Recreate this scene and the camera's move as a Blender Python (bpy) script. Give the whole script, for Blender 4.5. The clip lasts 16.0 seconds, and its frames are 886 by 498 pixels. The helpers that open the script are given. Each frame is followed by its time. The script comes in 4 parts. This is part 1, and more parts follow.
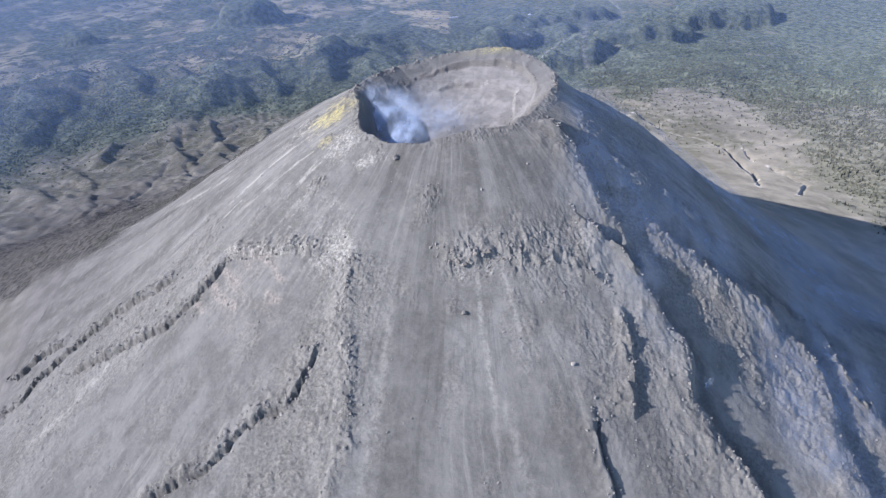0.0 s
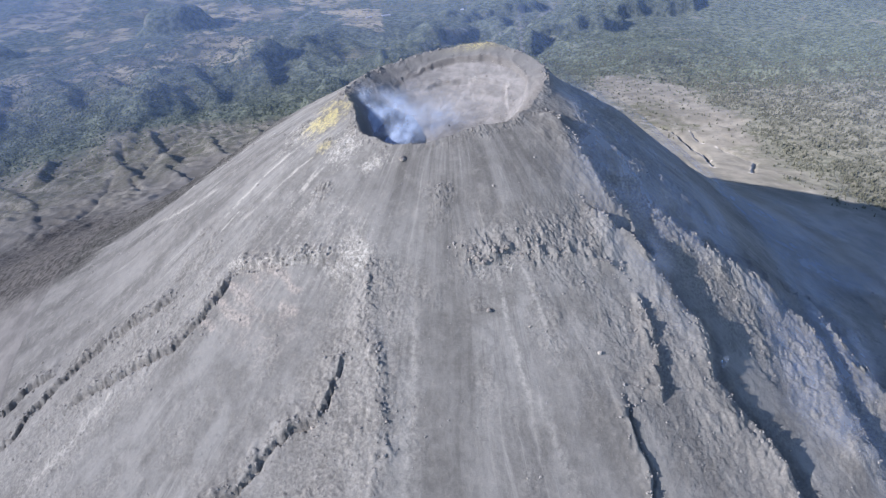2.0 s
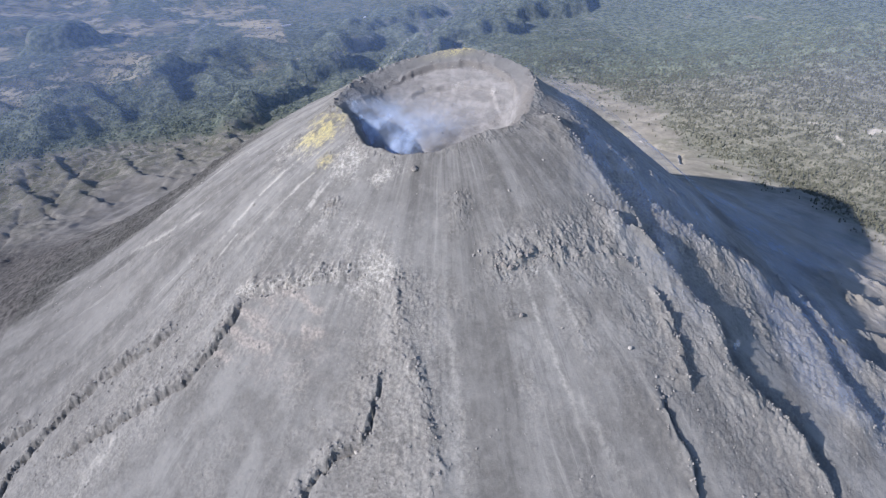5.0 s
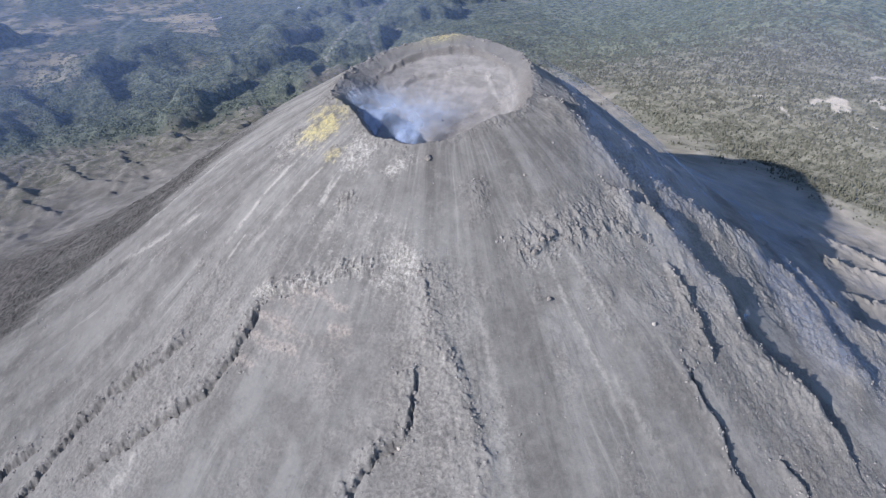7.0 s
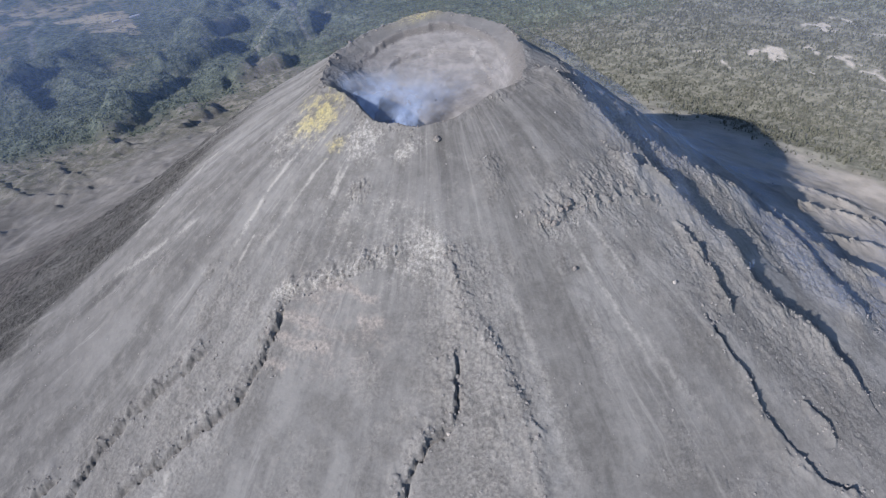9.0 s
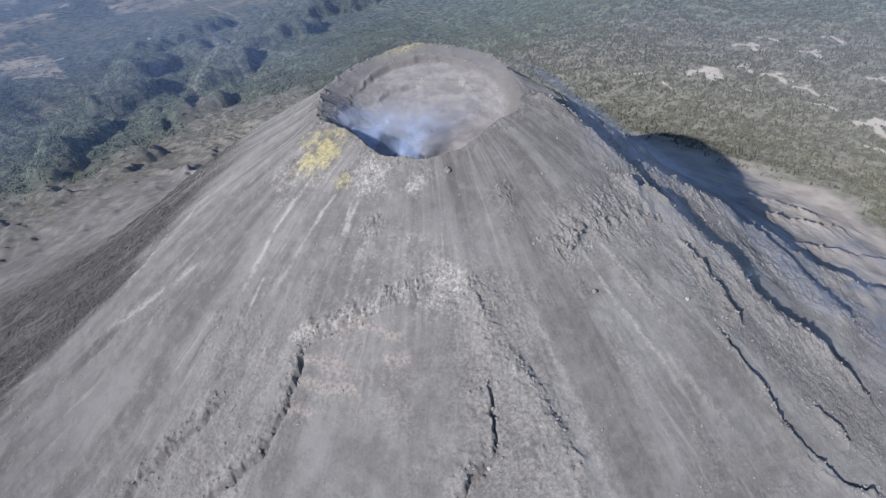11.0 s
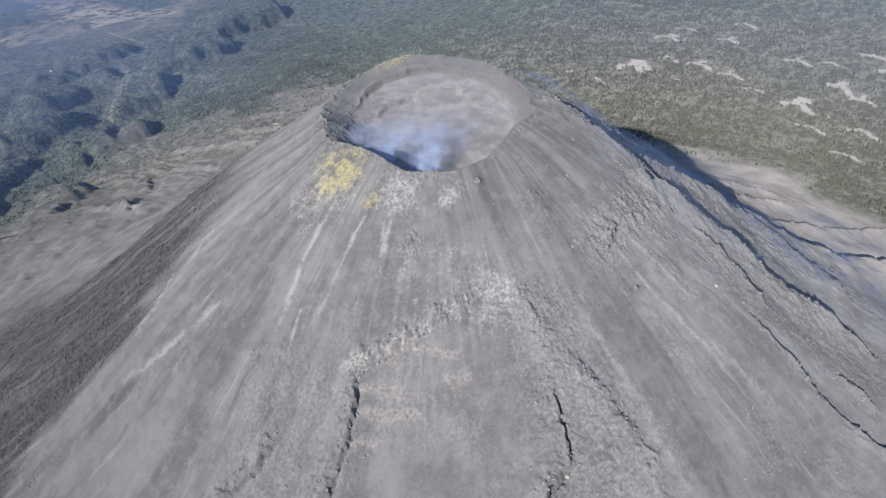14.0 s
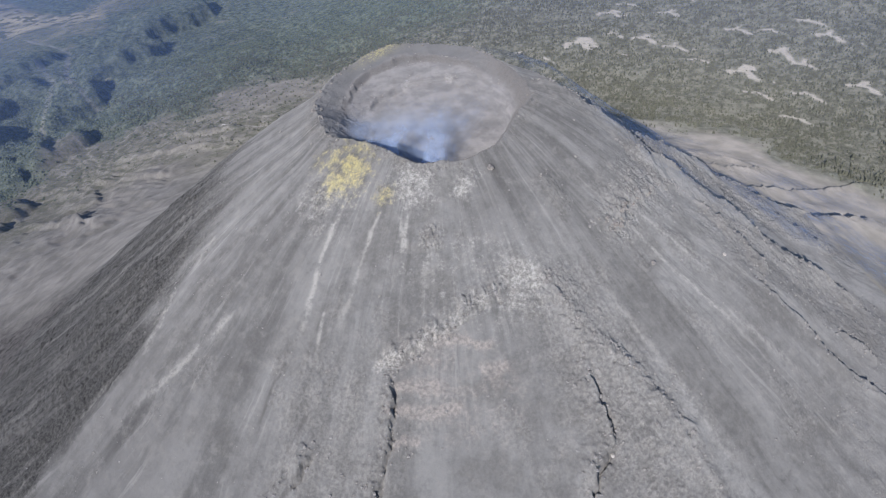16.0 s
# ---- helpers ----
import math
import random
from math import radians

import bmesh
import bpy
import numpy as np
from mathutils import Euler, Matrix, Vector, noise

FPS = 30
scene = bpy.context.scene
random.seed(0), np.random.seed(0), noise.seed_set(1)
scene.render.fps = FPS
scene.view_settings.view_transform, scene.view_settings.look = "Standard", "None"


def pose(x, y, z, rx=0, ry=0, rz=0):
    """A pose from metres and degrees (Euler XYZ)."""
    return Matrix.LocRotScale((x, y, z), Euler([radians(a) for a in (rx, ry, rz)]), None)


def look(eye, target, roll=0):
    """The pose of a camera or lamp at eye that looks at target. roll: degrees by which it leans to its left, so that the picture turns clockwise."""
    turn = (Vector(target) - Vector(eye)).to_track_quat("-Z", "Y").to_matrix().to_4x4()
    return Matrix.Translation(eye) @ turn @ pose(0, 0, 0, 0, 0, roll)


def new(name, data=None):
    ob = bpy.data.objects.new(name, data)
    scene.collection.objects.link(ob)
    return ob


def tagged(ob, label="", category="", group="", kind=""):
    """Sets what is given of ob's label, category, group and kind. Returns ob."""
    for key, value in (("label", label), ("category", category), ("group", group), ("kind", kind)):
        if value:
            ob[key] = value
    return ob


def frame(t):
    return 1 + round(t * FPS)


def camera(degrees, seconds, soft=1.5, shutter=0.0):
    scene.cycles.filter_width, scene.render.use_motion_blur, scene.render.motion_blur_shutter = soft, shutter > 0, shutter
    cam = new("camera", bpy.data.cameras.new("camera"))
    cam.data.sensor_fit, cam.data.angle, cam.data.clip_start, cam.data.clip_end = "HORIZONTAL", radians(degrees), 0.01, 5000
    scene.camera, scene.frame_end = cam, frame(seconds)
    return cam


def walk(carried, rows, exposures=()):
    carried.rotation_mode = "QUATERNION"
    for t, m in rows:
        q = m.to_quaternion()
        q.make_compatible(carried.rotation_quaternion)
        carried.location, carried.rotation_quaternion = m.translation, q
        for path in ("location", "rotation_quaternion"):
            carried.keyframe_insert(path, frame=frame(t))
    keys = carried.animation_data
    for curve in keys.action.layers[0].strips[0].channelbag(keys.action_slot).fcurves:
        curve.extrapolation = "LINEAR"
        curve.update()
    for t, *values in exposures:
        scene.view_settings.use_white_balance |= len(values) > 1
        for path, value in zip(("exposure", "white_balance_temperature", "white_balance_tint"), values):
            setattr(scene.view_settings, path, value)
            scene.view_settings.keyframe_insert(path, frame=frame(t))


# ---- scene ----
cam = camera(61.0, 16.0, soft=1.2)
METRES, EYE, TILT, LEAN, TURN = 500.0, 1000.0, -33.0, 1.1, 0.0
ROWS = [
    (0.0, 0.0, 0.0, 0.0, 0.0, 0.0, 0.0),
    (0.5, -0.0321, 0.0021, 0.0007, -1.18, -0.17, 1.26),
    (1.0, -0.0644, 0.0055, 0.0022, -2.47, -0.4, 2.42),
    (1.5, -0.0943, 0.0091, 0.0048, -3.71, -0.48, 3.22),
    (2.0, -0.126, 0.0141, 0.0078, -5.04, -0.39, 3.84),
    (2.5, -0.157, 0.0198, 0.0106, -6.31, -0.17, 4.43),
    (3.0, -0.1882, 0.0261, 0.0141, -7.58, 0.18, 5.02),
    (3.5, -0.2194, 0.0333, 0.0177, -8.88, 0.4, 5.69),
    (4.0, -0.2498, 0.041, 0.0215, -10.28, 0.01, 6.62),
    (6.5, -0.4003, 0.0916, 0.0483, -16.72, -1.76, 9.89),
    (7.0, -0.4303, 0.1042, 0.0538, -18.05, -2.45, 11.18),
    (7.5, -0.4584, 0.1168, 0.0613, -19.37, -3.33, 12.75),
    (8.0, -0.4861, 0.1306, 0.0688, -20.72, -4.26, 14.23),
    (8.5, -0.5135, 0.1453, 0.0768, -22.1, -5.01, 15.48),
    (9.0, -0.5394, 0.1594, 0.0864, -23.44, -5.32, 16.61),
    (9.5, -0.5649, 0.1741, 0.0961, -24.8, -5.08, 17.56),
    (10.0, -0.5902, 0.1908, 0.1061, -26.22, -4.58, 18.24),
    (12.5, -0.7064, 0.2753, 0.1613, -32.88, -6.02, 22.22),
    (13.0, -0.7273, 0.2938, 0.1739, -34.11, -6.64, 23.12),
    (13.5, -0.7476, 0.3127, 0.1871, -35.37, -6.94, 23.86),
    (14.0, -0.7665, 0.3315, 0.2006, -36.66, -7.08, 24.52),
    (14.5, -0.7851, 0.3501, 0.2137, -38.02, -7.34, 25.16),
    (15.0, -0.803, 0.3693, 0.2268, -39.48, -8.05, 25.99),
    (15.5, -0.8196, 0.3886, 0.2404, -40.98, -9.27, 27.07),
    (16.0, -0.8354, 0.4086, 0.2541, -42.51, -10.6, 28.28),
]
walk(cam, [(t, pose(0, 0, EYE, TILT, LEAN, TURN) @ pose(METRES * x, METRES * y, METRES * z, 90 + pitch, roll, yaw)) for t, x, y, z, yaw, pitch, roll in ROWS],
     exposures=[(0.0, 0.97, 6150, 18.4), (4.0, 0.86, 6190, 18.0), (7.5, 0.62, 6210, 17.6), (9.2, 0.46, 6220, 17.4), (12.5, 0.43, 6210, 17.0), (15.0, 0.38, 6190, 16.8), (16.0, 0.28, 6180, 16.6)])

# ---- world, sun, exposure ----
SUN_AZ, SUN_EL = 248.5, 28.2   # degrees: where the sun stands, from +y clockwise, and its height
world = bpy.data.worlds.new("world")
scene.world = world
world.use_nodes = True
sky = world.node_tree.nodes.new("ShaderNodeTexSky")
sky.sky_type, sky.sun_disc = "NISHITA", False
sky.sun_elevation, sky.sun_rotation = radians(SUN_EL), radians(SUN_AZ)
sky.altitude = 3500
world.node_tree.links.new(sky.outputs[0], world.node_tree.nodes["Background"].inputs[0])
world.node_tree.nodes["Background"].inputs[1].default_value = 0.125
sun = new("sun", bpy.data.lights.new("sun", "SUN"))
sun.data.energy, sun.data.angle, sun.data.color = 4.0, radians(0.5), (1.0, 0.96, 0.9)
sun.matrix_world = look((-400, 0, 1500), (-400 - math.sin(radians(SUN_AZ)) * math.cos(radians(SUN_EL)),
                                          -math.cos(radians(SUN_AZ)) * math.cos(radians(SUN_EL)), 1500 - math.sin(radians(SUN_EL))))

# ---- terrain begin ----
CX, CY = 5.0, 640.0      # the axis of the cone


def lattice(ix, iy, seed):
    h = (ix.astype(np.int64) * 374761393 + iy.astype(np.int64) * 668265263 + seed * 1442695041) & 0xFFFFFFFF
    h = ((h ^ (h >> 13)) * 1274126177) & 0xFFFFFFFF
    return ((h ^ (h >> 16)) & 0xFFFF) / 32767.5 - 1.0


def vnoise(x, y, seed=0):
    """Smooth noise from -1 to 1, one wave per unit."""
    ix, iy = np.floor(x), np.floor(y)
    fx, fy = x - ix, y - iy
    fx, fy = fx * fx * fx * (fx * (fx * 6 - 15) + 10), fy * fy * fy * (fy * (fy * 6 - 15) + 10)
    a = lattice(ix, iy, seed) * (1 - fx) + lattice(ix + 1, iy, seed) * fx
    b = lattice(ix, iy + 1, seed) * (1 - fx) + lattice(ix + 1, iy + 1, seed) * fx
    return a * (1 - fy) + b * fy


def fbm(x, y, octaves=4, seed=0):
    total, gain = 0.0, 0.5
    for i in range(octaves):
        c, s = math.cos(0.6 * i), math.sin(0.6 * i)
        total = total + gain * vnoise((x * c - y * s) * 2 ** i + 17.3 * i, (x * s + y * c) * 2 ** i - 9.1 * i, seed + i)
        gain *= 0.5
    return total


def streaks(x, y, octaves=3, seed=0):
    """Like fbm, with no turn between the octaves, for noise that is drawn out one way."""
    total, gain = 0.0, 0.5
    for i in range(octaves):
        total = total + gain * vnoise(x * 2 ** i + 7.7 * i, y * 1.5 ** i + 3.1 * i, seed + i)
        gain *= 0.5
    return total


def ridged(x, y, octaves=3, seed=0):
    total, gain = 0.0, 0.5
    for i in range(octaves):
        c, s = math.cos(0.7 * i), math.sin(0.7 * i)
        total = total + gain * (1 - 2 * np.abs(vnoise((x * c - y * s) * 2 ** i + 5.7 * i, (x * s + y * c) * 2 ** i + 3.9 * i, seed + i)))
        gain *= 0.5
    return total


def smooth(a, b, x):
    t = np.clip((x - a) / (b - a), 0, 1)
    return t * t * (3 - 2 * t)


def bell(x, width):
    return np.exp(-(x / width) ** 2)


# height of the land by distance from the axis, in directions round it (0: towards the first eye, 90: +x)
RADII = (0, 100, 200, 270, 350, 550, 750, 1000, 1400, 2000, 3000, 5200)
LAND = {
    -180: (815, 748, 690, 639, 578, 445, 350, 262, 150, 80, 0, -40),
    -150: (812, 745, 688, 639, 578, 430, 325, 230, 165, 95, 30, -20),
    -132: (803, 744, 685, 636, 579, 455, 348, 240, 168, 102, 40, -10),
    -113: (790, 742, 682, 634, 580, 474, 372, 262, 175, 110, 50, 0),
    -75: (780, 738, 674, 619, 556, 430, 320, 235, 170, 110, 60, 0),
    -30: (780, 736, 663, 613, 556, 420, 310, 230, 160, 100, 50, 0),
    15: (780, 736, 659, 608, 537, 410, 310, 250, 220, 180, 120, 0),
    50: (780, 738, 655, 600, 537, 420, 350, 330, 380, 450, 480, 350),
    90: (780, 742, 671, 612, 542, 441, 364, 325, 370, 480, 520, 400),
    120: (815, 748, 688, 632, 568, 445, 368, 312, 335, 300, 150, 20),
    150: (818, 752, 692, 639, 575, 432, 340, 278, 226, 120, 0, -40),
    180: (815, 748, 690, 639, 578, 445, 350, 262, 150, 80, 0, -40),
}


def glide(x, xs, ys):
    """A smooth curve through the knots."""
    xs, ys = np.array(xs, float), np.array(ys, float)
    d = np.diff(ys) / np.diff(xs)
    m = np.concatenate([[d[0]], np.where(d[:-1] * d[1:] > 0, 2 * d[:-1] * d[1:] / np.where(d[:-1] + d[1:] == 0, 1, d[:-1] + d[1:]), 0), [d[-1]]])
    x = np.clip(x, xs[0], xs[-1])
    i = np.clip(np.searchsorted(xs, x, side="right") - 1, 0, len(xs) - 2)
    h = xs[i + 1] - xs[i]
    t = (x - xs[i]) / h
    return (ys[i] * (1 + 2 * t) * (1 - t) ** 2 + m[i] * h * t * (1 - t) ** 2
            + ys[i + 1] * t * t * (3 - 2 * t) + m[i + 1] * h * t * t * (t - 1))


def base(r, a):
    keys = sorted(LAND)
    z = np.zeros_like(r)
    for k0, k1 in zip(keys, keys[1:]):
        inside = (a >= k0) & (a <= k1)
        if inside.any():
            t = smooth(k0, k1, a[inside])
            z[inside] = glide(r[inside], RADII, LAND[k0]) * (1 - t) + glide(r[inside], RADII, LAND[k1]) * t
    return z


def polar(x, y):
    dx, dy = x - CX, y - CY
    return np.hypot(dx, dy), np.degrees(np.arctan2(dx, -dy))


def place(a, r):
    return CX + r * np.sin(np.radians(a)), CY - r * np.cos(np.radians(a))


# Broken edges that run over the flank, as (bearing, radius): the ground bulges on the right of the line as one walks
# along it, and falls off on its left. Then the bulge's height, its width on the right and on the left.
EDGES = [
    ("west_levee", [(-59, 221), (-58, 240), (-58, 260), (-59, 282), (-61, 297), (-64, 314), (-66, 335), (-68, 352), (-70, 385)], 4.6, 14, 0.8),
    ("head_scarp", [(-34, 183), (-42, 188), (-48, 199), (-55, 213), (-60, 223)], 3.6, 14, 1.4),
    ("east_levee", [(-26, 231), (-26, 248), (-26, 264), (-27, 278), (-30, 284), (-32, 297), (-33, 311), (-35, 330), (-39, 355), (-41, 380)], 4.8, 15, 0.8),
    ("outer_levee", [(-68, 262), (-71, 290), (-75, 326), (-76, 358), (-75, 394), (-74, 420)], 5.5, 11, 1.0),
    ("outer_levee", [(-79, 387), (-80, 414), (-79, 438), (-79, 465)], 5.0, 12, 1.0),
    ("outer_levee", [(-75, 409), (-73, 428), (-73, 451), (-73, 470)], 3.8, 10, 1.0),
    ("rock_rib", [(-27, 178), (-25, 198), (-24, 220), (-20, 236), (-18, 254), (-17, 273), (-16, 291), (-17, 314), (-18, 345)], 2.0, 7, 5.0),
    ("lava_front", [(36.6, 205), (31.8, 195), (24.7, 181), (17.9, 174), (10.7, 168), (6.6, 169), (1.4, 172), (-2.7, 170), (-6.8, 161)], 3.6, 16, 1.3),
    ("gully", [(36.5, 150), (40.3, 171), (42.5, 191), (43.1, 216), (42.6, 243), (42.3, 266), (38.8, 283), (38.1, 298), (38.7, 325), (39.2, 352), (37.5, 377), (34.1, 408)], 9.0, 24, 1.8),
    ("gully", [(35.6, 216), (32.3, 243), (29.1, 263), (26.2, 282)], 5.0, 10, 1.5),
    ("crack", [(21.8, 264), (19.8, 281), (19.8, 298), (20.0, 313), (18.2, 327), (18.4, 346), (18.5, 362), (18.6, 380), (20.6, 399), (22.6, 413)], 4.2, 13, 1.0),
    ("crack", [(26.1, 346), (26.2, 368), (24.4, 381)], 3.5, 8, 1.2),
    ("rib", [(54.1, 150), (59.2, 198), (63.3, 250), (65.7, 291), (65.6, 338), (62.8, 353), (57.8, 374), (53.0, 395), (51.4, 420)], 9.5, 30, 2.6),
    ("rib", [(68.7, 244), (71.0, 301), (73.6, 354), (67.3, 371), (64.6, 412), (64.6, 467), (66, 517), (66.4, 580), (66, 660)], 12.0, 36, 3.5),
    ("rib", [(91, 490), (84.1, 462), (82.7, 507), (82.2, 572), (82.5, 620)], 6.0, 22, 3.0),
    ("rib", [(96, 500), (95.4, 530), (92.4, 542), (90.3, 560), (87.8, 585), (86, 620)], 5.5, 22, 3.0),
    ("rib", [(62, 92), (54, 113), (48, 150), (46.5, 185), (47, 215)], 8.5, 20, 5.0),
    ("rib", [(62.9, 110), (68.7, 149), (75.6, 198), (79.2, 246)], 3.5, 12, 2.5),
    ("bank", [(72.2, 410), (73.4, 447), (74.7, 498), (74.8, 560), (75.7, 703), (75, 800)], 4.5, 14, 2.5),
]


# runs of fallen ash and stones down the slope: bearing and radius, half width, pale (1) or dark (-1)
RUNS = [
    ([(-81, 140), (-80, 169), (-78, 198), (-77, 232)], 2.2, 1.0), ([(-67, 130), (-69, 160)], 1.6, 0.8), ([(-58, 130), (-59, 165)], 1.8, 0.9),
    ([(-50, 148), (-54, 176)], 3.5, 0.8), ([(-74, 195), (-73, 228)], 1.6, 0.8), ([(-113, 240), (-108, 265), (-105, 290)], 4.0, 0.9),
    ([(-116, 198), (-112, 232)], 3.0, 0.6), ([(-93, 215), (-97, 254), (-99, 284), (-103, 345)], 4.0, 0.7), ([(-61, 132), (-57, 162)], 2.0, 0.7),
    ([(4.5, 172), (4.4, 204), (5.0, 231), (5.5, 263), (5.4, 303)], 2.8, 0.9), ([(10.7, 171), (11.6, 205), (11.9, 233), (10.2, 271)], 2.4, 0.7),
    ([(-64, 325), (-63, 390), (-64, 448)], 7.0, 0.8), ([(-15, 190), (-13, 253), (-13, 305), (-14, 360)], 5.0, 0.55),
    ([(6.6, 252), (8.3, 287), (10.5, 342)], 4.0, 0.5), ([(-69, 140), (-69, 181), (-71, 225)], 2.2, 0.6), ([(0.4, 174), (-0.7, 198), (-1.9, 224)], 2.0, -0.6),
    ([(-78, 228), (-79, 251), (-78, 285)], 1.6, -0.9), ([(-71, 250), (-73, 275)], 1.4, -0.8), ([(-52, 143), (-52, 150)], 4.0, -0.9),
    ([(15.9, 178), (15.5, 213), (15.2, 262)], 4.0, -0.5), ([(-84, 180), (-86, 230), (-88, 290)], 5.0, -0.5), ([(-92, 130), (-97, 180), (-101, 240)], 7.0, -0.6),
    ([(-45, 135), (-43, 165)], 4.0, -0.5), ([(-100, 150), (-108, 200), (-111, 240)], 4.0, -0.7),
]


# rocky outcrops on the ash: bearing, radius, half width, how rough
OUTCROPS = [(-51, 146, 9, 1.0), (-95, 129, 7, 0.9), (-90, 136, 7, 0.9), (-85, 150, 8, 0.8), (-9.5, 128, 11, 0.6), (-10, 142, 9, 0.6), (-1, 197, 9, 0.7),
            (12, 198, 9, 0.6), (14, 210, 10, 0.6), (-15, 128, 7, 0.6), (-92, 258, 13, 0.7), (-79, 232, 8, 0.6), (-77, 248, 9, 0.6), (-68, 121, 9, 0.6), (-60, 113, 8, 0.8), (-89, 110, 9, 0.7)]
# pale beds of rock laid bare under the head scarp
STRATA = [[(-53, 208), (-46, 206), (-39, 208)], [(-60, 248), (-53, 243), (-46, 236)], [(-59, 233), (-54, 229), (-50, 229)], [(-58, 260), (-53, 256)], [(-44, 222), (-38, 220)]]


def along(x, y, line):
    """Distance from a line (plus on its left as one walks along it) and how far along it lies, from 0 to 1."""
    px, py = place(np.array([p[0] for p in line], float), np.array([p[1] for p in line], float))
    best, side, way = np.full(x.shape, 1e9), np.zeros(x.shape), np.zeros(x.shape)
    n = len(line) - 1
    for i in range(n):
        dx, dy = px[i + 1] - px[i], py[i + 1] - py[i]
        t = np.clip(((x - px[i]) * dx + (y - py[i]) * dy) / (dx * dx + dy * dy), 0, 1)
        d = np.hypot(x - px[i] - t * dx, y - py[i] - t * dy)
        s = np.sign(dx * (y - py[i]) - dy * (x - px[i]))
        near = d < best
        best, side, way = np.where(near, d, best), np.where(near, s, side), np.where(near, (i + t) / n, way)
    return best * side, way


def near_line(x, y, line, reach):
    """Indices of the points near a line, with their distance from it and how far along it they lie."""
    px, py = place(np.array([p[0] for p in line], float), np.array([p[1] for p in line], float))
    i = np.nonzero((x > px.min() - reach) & (x < px.max() + reach) & (y > py.min() - reach) & (y < py.max() + reach))
    d, w = along(x[i], y[i], line)
    return i, d, w


def rim_plan(a):
    keys = (-180, -155, -130, -105, -87, -75, -57, -42, -25, -10, 3, 15, 32, 60, 85, 105, 125, 152, 180)
    return glide(a, keys, (113, 106, 97, 95, 88, 87, 94, 95, 92, 85, 79, 76, 79, 78, 84, 96, 108, 116, 113))


def rim_radius(a):
    c, s = np.cos(np.radians(a)), np.sin(np.radians(a))
    return rim_plan(a) + 1.6 * vnoise(6 * c, 6 * s, 31) + 0.6 * vnoise(17 * c, 17 * s, 32)


def rim_rise(a):
    """How far the lip stands above the plain cone."""
    back = bell((a - 154 + 180) % 360 - 180, 42)
    return 14 * back + 2.0 * bell((a - 108 + 180) % 360 - 180, 20) + 2.5 * bell((a + 100 + 180) % 360 - 180, 22)


def domes(x, y, seed):
    """Rounded blocks packed side by side: 0 in the joints, up to 1 on the crowns, each with a height of its own."""
    ix, iy = np.floor(x), np.floor(y)
    best, tall = np.full(x.shape, 9.0), np.zeros(x.shape)
    for i in (-1, 0, 1):
        for j in (-1, 0, 1):
            cx, cy = ix + i, iy + j
            d = (x - cx - 0.5 - 0.42 * lattice(cx, cy, seed)) ** 2 + (y - cy - 0.5 - 0.42 * lattice(cx, cy, seed + 1)) ** 2
            near = d < best
            best, tall = np.where(near, d, best), np.where(near, lattice(cx, cy, seed + 2), tall)
    return np.sqrt(np.clip(1 - 1.7 * best, 0, 1)) * (0.55 + 0.45 * tall)


def lumps(x, y, r, u):
    """Blocky lava: blocks of two sizes, drawn out a little down the slope, in uneven heaps."""
    some = smooth(-0.3, 0.3, fbm(x / 16, y / 16, 3, 45))
    w = 1.4 * fbm(x / 6.0, y / 6.0, 2, 46)
    v = 290.0 * np.log(np.maximum(r, 1.0) / 230.0)
    return 1.2 * fbm(x / 13.0, y / 13.0, 3, 41) + (1.9 * domes((u + w) / 5.2, (v - w) / 6.0, 47) + 1.2 * domes((u - w) / 2.7, (v + w) / 3.1, 43) + 0.5 * vnoise(x / 1.5, y / 1.5, 44)) * (0.2 + 0.9 * some) - 0.8


